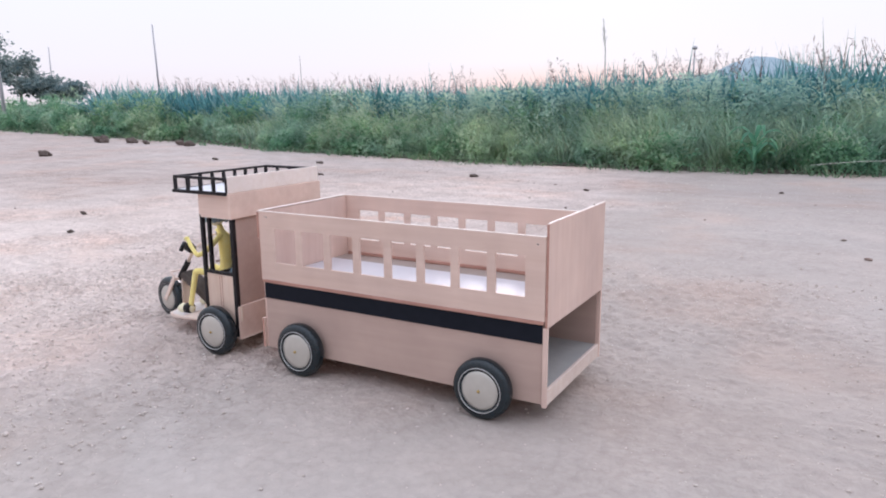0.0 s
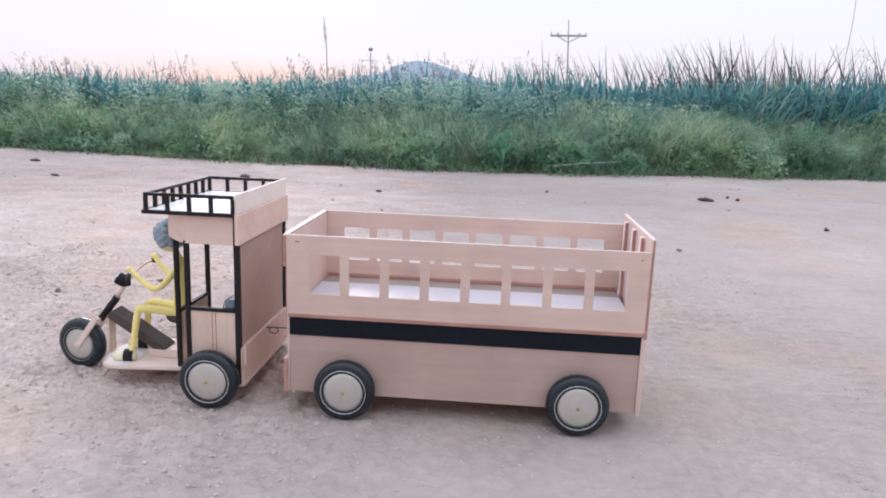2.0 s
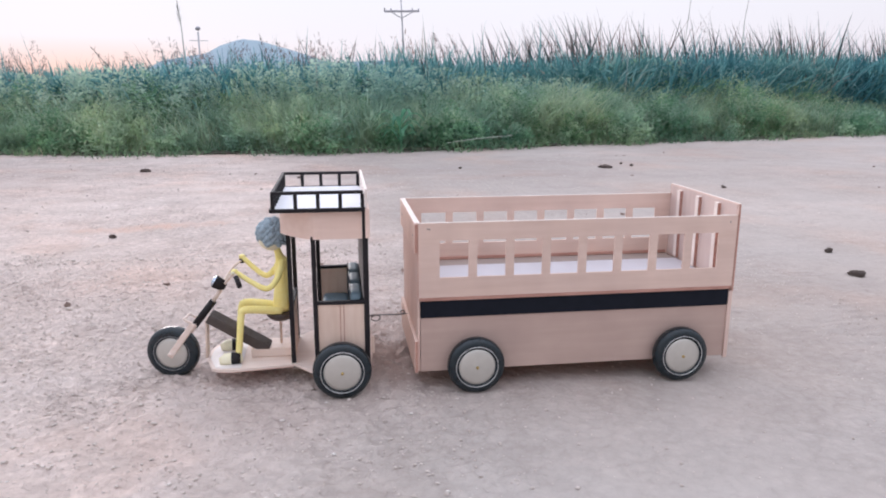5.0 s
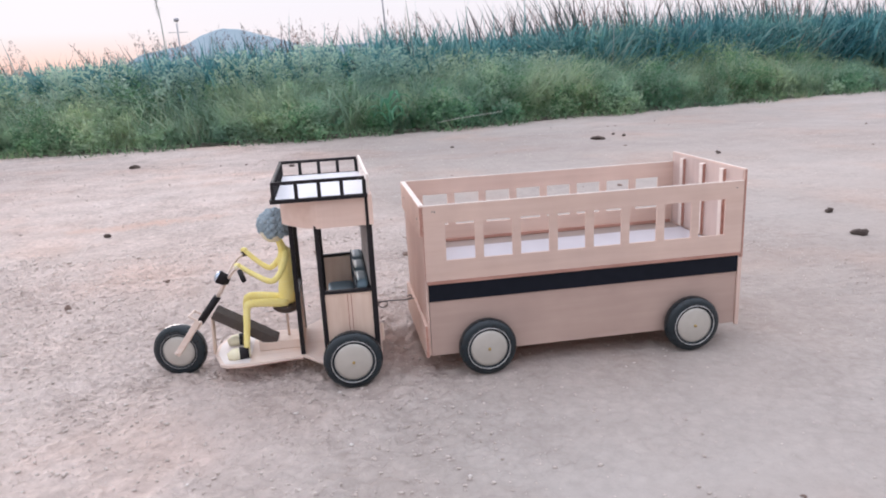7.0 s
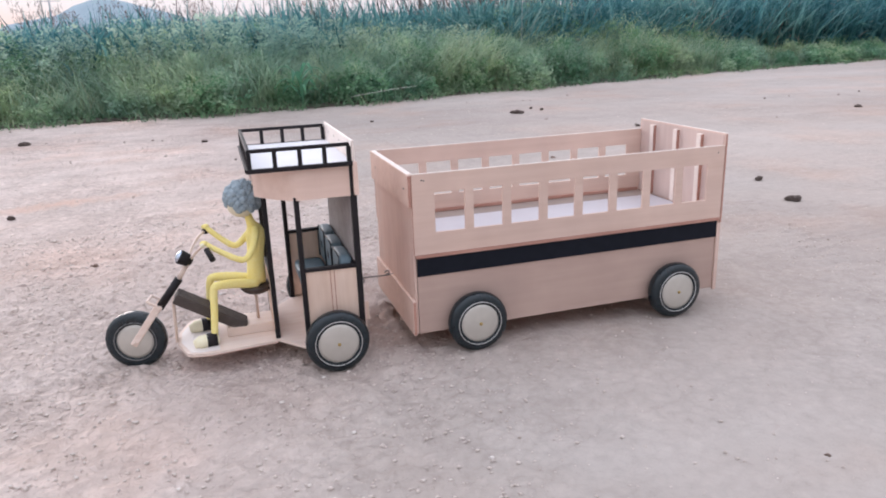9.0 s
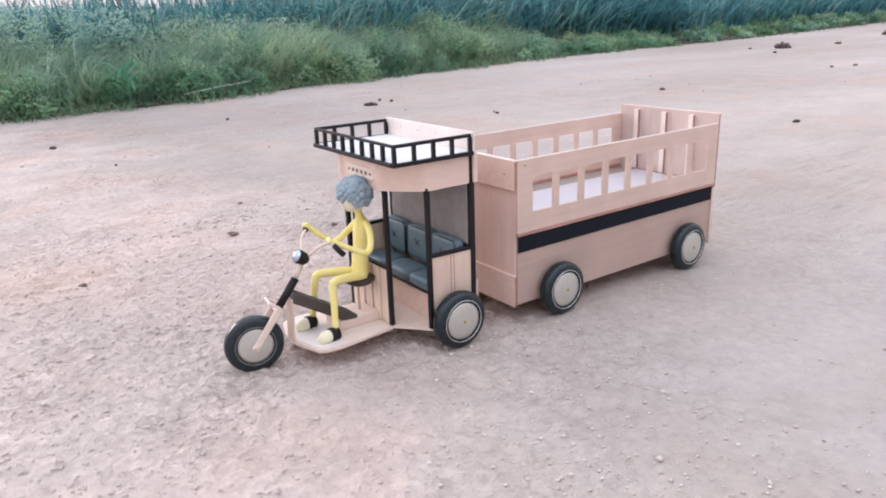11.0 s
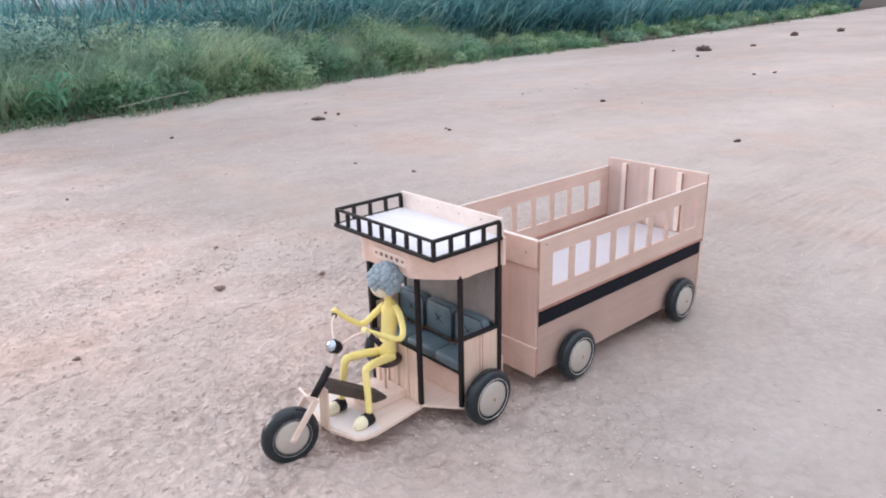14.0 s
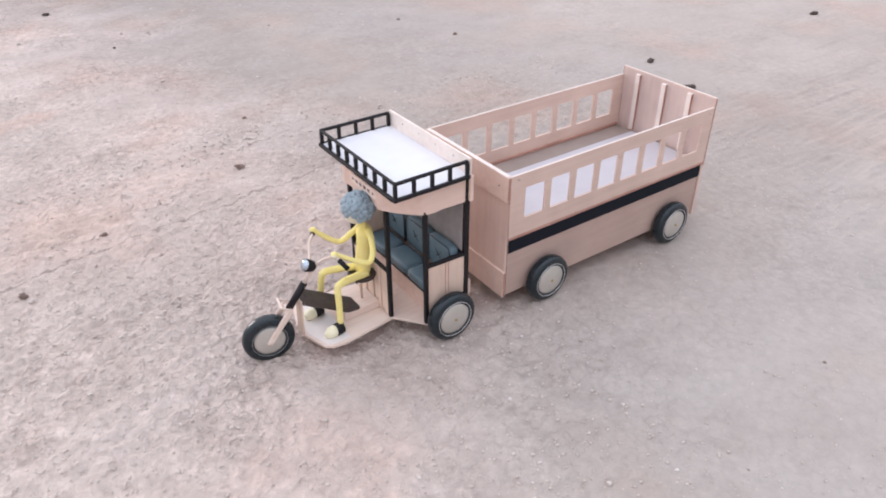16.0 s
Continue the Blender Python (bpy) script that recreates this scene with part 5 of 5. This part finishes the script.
def build_verge():
    rng = np.random.default_rng(21)
    # ragged grass at the foot and between the bushes
    x = along(rng, 15000)
    dep = rng.random(len(x)) ** 2.2 * 1.0 - 0.07
    y = edge_y(x) + dep + 0.06 * np.sin(x * 5.1) + 0.05 * np.sin(x * 13.7 + 1)
    keep = rng.random(len(x)) < 0.55 + 1.3 * lumps(x * 2.2, y * 2.2)
    x, y, dep = x[keep], y[keep], dep[keep]
    far = np.where((x > 7.5) | (x < -4.5), 1.6, 1.0)
    h = verge_height(x) * rise(np.clip(dep, 0, 9)) * rng.uniform(0.08, 0.48, len(x)) + 0.010
    me = blade_cloud("verge_grass", GRASS, rng, x, y, h, rng.uniform(0.003, 0.007, len(x)) * far, rng.uniform(0.2, 1.0, len(x)), rng.uniform(0, 0.6, len(x)))
    tagged(new("verge_grass", me), "ragged green grass at the road's edge", "grass", kind="stuff")
    # bushy weeds, low at the sand and higher behind, in two kinds that grow in patches
    cx = along(rng, 1500)
    dep = 0.02 + rng.random(len(cx)) ** 0.9 * 1.25
    cy = edge_y(cx) + 0.12 + dep + 0.09 * np.sin(cx * 5.1) + 0.06 * np.sin(cx * 13.7 + 1)
    free = ~((np.abs(cx - 0.31) < 0.16) & (cy < 4.02))
    cx, cy, dep = cx[free], cy[free], dep[free]
    lm = lumps(cx, cy)
    ch = verge_height(cx) * rise(dep) * (0.90 + 0.8 * lm) * rng.uniform(0.62, 1.15, len(cx))
    cr = np.clip(ch * rng.uniform(0.32, 0.55, len(cx)), 0.06, 0.21)
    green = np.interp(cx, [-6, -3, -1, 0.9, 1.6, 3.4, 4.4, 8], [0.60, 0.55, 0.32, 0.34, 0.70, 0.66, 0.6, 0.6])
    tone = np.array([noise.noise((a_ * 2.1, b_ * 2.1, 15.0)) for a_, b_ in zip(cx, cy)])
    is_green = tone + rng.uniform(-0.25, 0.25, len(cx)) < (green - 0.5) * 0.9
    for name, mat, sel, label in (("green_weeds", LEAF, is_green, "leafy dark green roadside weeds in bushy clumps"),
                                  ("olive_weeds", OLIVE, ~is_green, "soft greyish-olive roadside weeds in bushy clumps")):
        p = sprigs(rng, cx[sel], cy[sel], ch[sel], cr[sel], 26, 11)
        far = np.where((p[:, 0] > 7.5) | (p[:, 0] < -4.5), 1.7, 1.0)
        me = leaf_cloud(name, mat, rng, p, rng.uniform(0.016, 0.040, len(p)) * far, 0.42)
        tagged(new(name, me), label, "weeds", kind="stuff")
    # pale feathery plumes over the bushes
    pick = rng.random(len(cx)) < np.interp(cx, [-6, -1, 1, 2, 4, 9], [0.5, 0.7, 0.8, 0.35, 0.4, 0.4])
    k = np.repeat(np.nonzero(pick)[0], 80)
    up = rng.random(len(k)) ** 1.4
    an = rng.uniform(0, math.tau, len(k))
    rad = cr[k] * (1.05 - 0.5 * up) * np.sqrt(rng.random(len(k)))
    p = np.stack([cx[k] + rad * np.cos(an), cy[k] + rad * np.sin(an), ch[k] * (0.82 + 0.26 * up)], 1)
    me = leaf_cloud("weed_plumes", PLUME, rng, p, rng.uniform(0.018, 0.045, len(k)), 0.16, 1.4)
    tagged(new("weed_plumes", me), "pale feathery seed heads above the weeds", "weeds", kind="stuff")
    # taller weeds that stand in front of the reeds
    cx = np.concatenate([rng.uniform(-5.0, 0.5, 300), rng.uniform(-2.2, -0.1, 190), rng.uniform(-0.2, 2.0, 420)])
    cy = edge_y(cx) + rng.uniform(0.55, 1.4, len(cx))
    ch = reed_height(cx) * rng.uniform(0.45, 0.78, len(cx)) * np.interp(cx, [0.0, 1.0, 2.0], [1.0, 0.82, 0.70])
    k = np.repeat(np.arange(len(cx)), 84)
    u = rng.random(len(k)) ** 0.6
    rad = rng.uniform(0.04, 0.10, len(cx))[k] * np.sqrt(rng.random(len(k))) * (1.3 - 0.8 * u)
    an = rng.uniform(0, math.tau, len(k))
    p = np.stack([cx[k] + rad * np.cos(an), cy[k] + rad * np.sin(an), 0.01 + ch[k] * u], 1)
    me = leaf_cloud("tall_weeds", TALLWEED, rng, p, rng.uniform(0.018, 0.048, len(k)), 0.36)
    tagged(new("tall_weeds", me), "greyish-green tall weeds before the reeds", "weeds", kind="stuff")
    # fine seed stalks over the weeds
    x = along(rng, 16000)
    dep = 0.25 + rng.random(len(x)) * 1.1
    y = edge_y(x) + dep
    h = verge_height(x) * np.clip(0.35 + dep, 0, 1) * (0.9 + 0.5 * lumps(x, y)) * rng.uniform(0.70, 1.25, len(x))
    me = blade_cloud("seed_stalks", SEED, rng, x, y, h, rng.uniform(0.003, 0.0065, len(x)), rng.uniform(0.02, 0.5, len(x)), rng.uniform(0.1, 0.7, len(x)))
    tagged(new("seed_stalks", me), "thin pale seed stalks above the grass", "grass", kind="stuff")
    x = np.concatenate([rng.uniform(-0.8, 2.6, 15000), rng.uniform(-5, -0.8, 9000), rng.uniform(2.6, 5.0, 5000)])
    dep = 0.30 + 1.15 * rng.random(len(x))
    y = edge_y(x) + dep
    h = np.interp(x, [-5, -0.8, 0.4, 2.6, 4.0, 5.0], [0.40, 0.46, 0.56, 0.56, 0.46, 0.30]) * np.clip(0.4 + dep, 0, 1) * (0.92 + 0.5 * lumps(x, y)) * rng.uniform(0.6, 1.12, len(x))
    me = blade_cloud("soft_grass", SOFT, rng, x, y, h, rng.uniform(0.004, 0.009, len(x)), rng.uniform(0.05, 0.6, len(x)), rng.uniform(0.2, 0.8, len(x)))
    tagged(new("soft_grass", me), "soft tall grey-green grass in the verge", "grass", kind="stuff")


TALLWEED = foliage("grey_green_weed", [(0.0, (0.37, 0.50, 0.43)), (0.5, (0.46, 0.59, 0.50)), (1.0, (0.60, 0.69, 0.60))], trans=0.5)
SPIKE = foliage("dark_reed_tip", [(0.0, (0.05, 0.080, 0.088)), (0.42, (0.085, 0.098, 0.102)), (0.72, (0.17, 0.115, 0.115)), (1.0, (0.29, 0.175, 0.16))], trans=0.2)
RUSSET = foliage("russet_seed_head", [(0.0, (0.14, 0.10, 0.10)), (0.6, (0.23, 0.155, 0.145)), (1.0, (0.36, 0.24, 0.215))], trans=0.35)
SOFT = foliage("soft_tall_grass", [(0.0, (0.33, 0.46, 0.345)), (0.6, (0.42, 0.555, 0.42)), (1.0, (0.53, 0.62, 0.50))], trans=0.5)
SEED = foliage("dry_seed_stalk", [(0.0, (0.27, 0.38, 0.245)), (0.6, (0.36, 0.44, 0.30)), (1.0, (0.46, 0.46, 0.36))])


def build_reeds():
    rng = np.random.default_rng(33)
    n = 60000
    x = np.concatenate([rng.uniform(-5, 8.5, int(n * 0.66)), rng.uniform(-13, -5, int(n * 0.14)), rng.uniform(8.5, 32, int(n * 0.20))])
    dep = 0.95 + 5.0 * rng.random(len(x)) ** 1.7
    y = edge_y(x) + dep
    ok = x > 0.84 - (y + 0.85) * 1.46
    x, y = x[ok], y[ok]
    n = len(x)
    stand = 0.94 + 0.16 * np.array([noise.noise((a_ * 0.9, b_ * 0.7, 5.0)) for a_, b_ in zip(x, y)])
    h = reed_height(x) * stand * rng.uniform(0.6, 1.0, n)
    tall = rng.random(n) < np.interp(x, [-1.0, 1.5], [0.0015, 0.006])
    h = np.where(tall, reed_height(x) * rng.uniform(1.0, 1.2, n), h)
    far = np.where((x > 8.5) | (x < -5), 1.7, 1.0)
    wild = rng.random(n) < 0.5
    lean = np.where(wild, rng.uniform(0.15, 0.6, n), rng.uniform(0.02, 0.2, n))
    me = blade_cloud("reed_field", REED, rng, x, y, h * np.where(wild & ~tall, 0.92, 1.0), rng.uniform(0.012, 0.036, n) * far * np.where(tall, 0.6, 1.0), lean, np.where(wild, rng.uniform(0.2, 0.8, n), rng.uniform(0.0, 0.3, n)) * (~tall))
    tagged(new("reed_field", me), "dense teal-green reeds with reddish dry tips", "reeds", kind="stuff")
    # tangled broad leaves in the front of the field
    cx = np.concatenate([rng.uniform(-5, 9, 800), rng.uniform(1.5, 9, 700)])
    cy = edge_y(cx) + 0.9 + 1.3 * rng.random(len(cx)) ** 1.5
    ok = cx > 0.84 - (cy + 0.85) * 1.46
    cx, cy = cx[ok], cy[ok]
    k = np.repeat(np.arange(len(cx)), 18)
    p = np.stack([cx[k] + rng.normal(0, 0.05, len(k)), cy[k] + rng.normal(0, 0.05, len(k)), reed_height(cx[k]) * rng.uniform(0.18, 0.66, len(k))], 1)
    me = leaf_cloud("reed_leaves", REED, rng, p, rng.uniform(0.07, 0.18, len(k)), 0.16, 0.8)
    tagged(new("reed_leaves", me), "tangled drooping teal reed leaves", "reeds", kind="stuff")


def build_spikes():
    rng = np.random.default_rng(57)
    x = np.concatenate([rng.uniform(-5, 9, 2500), rng.uniform(1.4, 7.0, 1300), rng.uniform(-11, -5, 400), rng.uniform(9, 26, 500)])
    y = edge_y(x) + 1.0 + 3.2 * rng.random(len(x))
    bunch = np.array([noise.noise((a_ * 1.3, b_ * 0.8, 11.0)) for a_, b_ in zip(x, y)])
    ok = (x > 0.84 - (y + 0.85) * 1.46) & (rng.random(len(x)) < (0.16 + 1.1 * np.clip(bunch, 0, 1)) * np.interp(x, [-1.5, 0.6, 1.6], [0.55, 0.6, 1.0]))
    x, y, bunch = x[ok], y[ok], bunch[ok]
    n = len(x)
    h = reed_height(x) * (1.0 + (rng.uniform(-0.08, 0.22, n) + 0.2 * np.clip(bunch, 0, 1)) * np.interp(x, [0.0, 1.5], [0.45, 1.0]))
    me = blade_cloud("reed_tips", SPIKE, rng, x, y, h, rng.uniform(0.012, 0.025, n), rng.uniform(0.06, 0.55, n), rng.uniform(0, 0.10, n), west=0.6)
    tagged(new("reed_tips", me), "dark pointed reed tips standing above the field", "reeds", kind="stuff")
    # feathery brown seed heads along the top of the field
    cx = np.concatenate([rng.uniform(-5, 7, 900), rng.uniform(-12, -5, 380), rng.uniform(7, 22, 200)])
    cy = edge_y(cx) + 1.1 + 3.0 * rng.random(len(cx))
    bunch = np.array([noise.noise((a_ * 1.7, b_ * 0.6, 23.0)) for a_, b_ in zip(cx, cy)])
    ok = (cx > 0.84 - (cy + 0.85) * 1.46) & (rng.random(len(cx)) < (0.35 + 1.3 * bunch) * np.interp(cx, [0.2, 1.6], [1.0, 0.12]))
    cx, cy, bunch = cx[ok], cy[ok], bunch[ok]
    top = reed_height(cx) * (0.84 + rng.uniform(-0.05, 0.09, len(cx)) + 0.12 * np.clip(bunch, 0, 1))
    slant = rng.normal(-0.35, 0.3, len(cx))
    k = np.repeat(np.arange(len(cx)), 26)
    u = rng.random(len(k))
    wide = 0.013 * (1 - 0.7 * u)
    p = np.stack([cx[k] + slant[k] * 0.20 * u + rng.normal(0, 1, len(k)) * wide, cy[k] + rng.normal(0, 1, len(k)) * wide, top[k] - 0.10 + 0.20 * u], 1)
    me = leaf_cloud("reed_plumes", RUSSET, rng, p, rng.uniform(0.020, 0.050, len(k)), 0.13, 2.4)
    tagged(new("reed_plumes", me), "russet feathery seed heads over the reeds", "reeds", kind="stuff")


build_verge()
build_reeds()
build_spikes()


def dry_stem(x, y, h, lean_x, bend=0.0, r=0.006, tuft=False, label="tall thin dry reed stalk standing above the verge"):
    pts = smooth_line([(0, 0, 0), (lean_x * 0.35, 0, h * 0.4), (lean_x * 0.7 + bend, 0.02, h * 0.75), (lean_x, 0.02, h)], 4)
    bm = tube(bmesh.new(), pts, [r * (1 - 0.75 * k / (len(pts) - 1)) for k in range(len(pts))], 6)
    if tuft:
        for k in range(14):
            rng = random.Random(k)
            z = h * (0.80 + 0.2 * k / 14)
            x0 = lean_x * z / h
            beam((x0, 0.02, z), (x0 + rng.uniform(-0.03, 0.03), 0.02 + rng.uniform(-0.03, 0.03), z + 0.06), 0.008, 0.003, 0, (1, 0, 0), bm)
    ob = new("dry_stalk", mesh_of("dry_stalk", bm, DRYSTEM, smooth=True))
    ob.location = (x, y, 0.0)
    tagged(ob, label, "stalk", "dry stalks")


dry_stem(3.293, 5.90, 1.66, 0.068, 0.025, 0.0065)
dry_stem(3.867, 5.90, 1.53, 0.174, -0.025, 0.006)
dry_stem(1.56, 4.95, 0.94, -0.03, 0.0, 0.003)
dry_stem(2.33, 4.95, 1.06, 0.05, 0.0, 0.0033)
dry_stem(-1.72, 7.40, 1.33, -0.07, 0.01, 0.013, True, "tall dry reed stalk with a ragged seed head")
dry_stem(-5.6, 6.6, 1.05, -0.03, 0.0, 0.010)


def build_broad_weed(x, y, h):
    t = thing("broad_leaved_weed", "bright green broad-leaved weed growing in the verge", "plant", (x, y, 0))
    part("stem", tube(bmesh.new(), [(0, 0, 0), (0.01, 0, h * 0.5), (0.0, 0.01, h)], [0.008, 0.006, 0.003], 8), BROAD, t, smooth=True)
    rng = random.Random(4)
    for k in range(11):
        z = h * (0.22 + 0.75 * k / 10)
        a_ = k * 2.4
        L, wide = rng.uniform(0.13, 0.20), rng.uniform(0.028, 0.042)
        bm = bmesh.new()
        rows_ = []
        for j in range(7):
            s = j / 6
            out, up = L * s, 0.10 * math.sin(s * 2.4) - 0.05 * s * s
            ww = wide * math.sin(math.pi * (0.06 + 0.94 * s)) ** 0.7 * (1 - 0.3 * s) / 2 + 0.0006
            c = Vector((math.cos(a_) * out, math.sin(a_) * out, z + up))
            sd = Vector((-math.sin(a_), math.cos(a_), 0))
            rows_.append([bm.verts.new(c + sd * ww + Vector((0, 0, ww * 0.4))), bm.verts.new(c), bm.verts.new(c - sd * ww + Vector((0, 0, ww * 0.4)))])
        for p, q in zip(rows_, rows_[1:]):
            for i in range(2):
                bm.faces.new((p[i], p[i + 1], q[i + 1], q[i]))
        part("leaf", bm, BROAD, t, smooth=True)


build_broad_weed(0.31, 3.86, 0.21)

# a pale fallen stalk at the foot of the verge
bm_f = tube(bmesh.new(), smooth_line([(0.62, 3.80, 0.06), (0.80, 3.78, 0.085), (0.95, 3.82, 0.095), (1.10, 3.90, 0.10)], 4), 0.0017, 6)
tagged(new("fallen_stalk", mesh_of("fallen_stalk", bm_f, DRYSTEM, smooth=True)), "pale dry stalk fallen along the grass edge", "stalk")


# ---------------------------------------------------------------- distance
def build_hill(name, ridge, depth, label):
    """A long rounded ridge; ridge: (x, height) along its crest at y = depth."""
    xs = np.linspace(ridge[0][0], ridge[-1][0], 90)
    hs = np.interp(xs, [r[0] for r in ridge], [r[1] for r in ridge])
    bm = bmesh.new()
    cross = [(-0.75, 0.0), (-0.45, 0.35), (-0.2, 0.78), (0.0, 1.0), (0.25, 0.75), (0.6, 0.3), (0.9, 0.0)]
    rows_ = []
    for x, h in zip(xs, hs):
        h2 = h * (1 + 0.05 * noise.noise((x * 0.05, 0, 0))) + 0.6 * noise.noise((x * 0.21, 2.0, 0))
        rows_.append([bm.verts.new((x, depth + c * 160, max(h2, 0.5) * k - 0.3)) for c, k in cross])
    for p, q in zip(rows_, rows_[1:]):
        for k in range(len(cross) - 1):
            bm.faces.new((p[k], p[k + 1], q[k + 1], q[k]))
    tagged(new(name, mesh_of(name, bm, HILL, smooth=True)), label, "hill", kind="structure")


def crest(az, el, depth):
    return (depth * math.tan(radians(az)), 0.45 + depth / math.cos(radians(az)) * math.tan(radians(el)))


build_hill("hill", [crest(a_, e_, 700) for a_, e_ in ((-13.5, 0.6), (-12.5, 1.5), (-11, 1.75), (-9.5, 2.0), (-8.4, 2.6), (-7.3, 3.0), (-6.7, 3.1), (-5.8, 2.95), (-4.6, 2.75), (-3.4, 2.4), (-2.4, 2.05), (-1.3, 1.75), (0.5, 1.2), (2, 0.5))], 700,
           "wooded hill on the horizon, coloured blue-grey for haze")
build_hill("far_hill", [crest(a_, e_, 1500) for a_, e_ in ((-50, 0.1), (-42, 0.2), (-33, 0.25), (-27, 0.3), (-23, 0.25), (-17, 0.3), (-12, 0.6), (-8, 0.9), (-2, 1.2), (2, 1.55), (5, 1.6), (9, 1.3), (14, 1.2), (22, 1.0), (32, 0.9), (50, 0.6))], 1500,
           "low ridge far away, coloured pale blue for haze")


def utility_pole(x, y, h, arm, lean, label):
    t = thing("utility_pole", label, "utility pole", (x, y, 0))
    dx = math.tan(radians(lean)) * h
    part("pole", tube(bmesh.new(), [(0, 0, -0.2), (dx, 0, h)], [h * 0.013, h * 0.007], 10), CONCRETE, t, smooth=True)
    if arm:
        zb = h * 0.83
        xb = dx * 0.83
        part("cross_arm", beam((xb - arm / 2, -0.1, zb - 0.03), (xb + arm / 2, -0.1, zb + 0.03), 0.14, 0.16, 0.01), CONCRETE, t)
        for s in (-0.48, -0.3, 0.3, 0.48):
            part("insulator", tube(bmesh.new(), [(xb + s * arm, -0.1, zb), (xb + s * arm, -0.1, zb + 0.25)], 0.06, 8), CONCRETE, t, smooth=True)
        for s in (-1, 1):
            part("brace", beam((xb, -0.1, zb - 0.55), (xb + s * arm * 0.3, -0.1, zb - 0.06), 0.07, 0.07, 0.005), CONCRETE, t)


utility_pole(5.70, 60, 7.3, 2.9, -2.6, "grey concrete utility pole with a cross arm")
utility_pole(-31.2, 25, 4.5, 0, -2.0, "plain grey concrete pole")
utility_pole(-50.0, 30.9, 4.5, 0, 0.5, "pale grey pole half hidden by small trees")


def fence_post(x, y, h):
    t = thing("fence_post", "weathered grey concrete post leaning in the verge", "post", (x, y, 0))
    part("shaft", tube(bmesh.new(), [(0, 0, -0.1), (-0.06, 0, h * 0.96), (-0.062, 0, h)], [0.036, 0.032, 0.026], 10), CONCRETE, t, smooth=True)


fence_post(-13.22, 6.93, 1.62)


def lamp_mast(x, y, h):
    t = thing("lamp_mast", "thin distant mast with a round head", "mast", (x, y, 0))
    part("mast", tube(bmesh.new(), [(0, 0, -0.2), (0, 0, h - 0.2)], 0.05, 8), CONCRETE, t, smooth=True)
    bm = bmesh.new()
    ball(bm, (0, 0, h), 0.17, sub=2, squash=(1, 1, 0.8))
    part("mast_head", bm, CONCRETE, t, smooth=True)
    part("arm", beam((-0.6, 0, h - 0.75), (0.6, 0, h - 0.75), 0.035, 0.035, 0.005), CONCRETE, t)


lamp_mast(-8.75, 48.5, 3.75)


def build_tree(x, y, h, spread_, seed, label):
    rng = np.random.default_rng(seed)
    t = thing("tree", label, "tree", (x, y, 0), "trees by the far verge")
    bm = tube(bmesh.new(), [(0, 0, -0.2), (0.05 * h, 0, h * 0.3), (0.02 * h, 0, h * 0.55), (0.04 * h, 0, h * 0.85)], [h * 0.035, h * 0.026, h * 0.018, h * 0.006], 8)
    tips = []
    for k in range(9):
        a_ = k * 2.4
        z = h * (0.35 + 0.06 * k)
        tip = Vector((math.cos(a_) * spread_ * 0.75, math.sin(a_) * spread_ * 0.75, z + h * 0.16))
        tube(bm, [(0.03 * h, 0, z), tuple(tip * 0.5 + Vector((0, 0, z * 0.5 + 0.02 * h))), tuple(tip)], [h * 0.012, h * 0.008, h * 0.003], 6)
        tips.append(tip)
    part("trunk", bm, BARK, t, smooth=True)
    tips.append(Vector((0.04 * h, 0, h * 0.9)))
    p = []
    for tip in tips:
        m = 200
        d = rng.normal(0, 1, (m, 3)) * np.array([spread_ * 0.26, spread_ * 0.26, h * 0.065])
        p.append(np.array(tip) + d)
    p = np.concatenate(p)
    ob = new("crown", leaf_cloud("crown", TREELEAF, rng, p, rng.uniform(0.16, 0.34, len(p)), 0.6))
    ob.parent = t


build_tree(-55.1, 29.0, 5.2, 1.5, 3, "dark feathery tree beyond the road bend")
build_tree(-51.3, 29.2, 3.6, 1.3, 4, "dark leafy small tree beyond the road bend")
build_tree(-48.8, 29.1, 2.2, 1.4, 5, "low dark bushy tree beyond the road bend")
build_tree(-46.8, 29.7, 1.8, 1.3, 6, "low dark bush beyond the road bend")
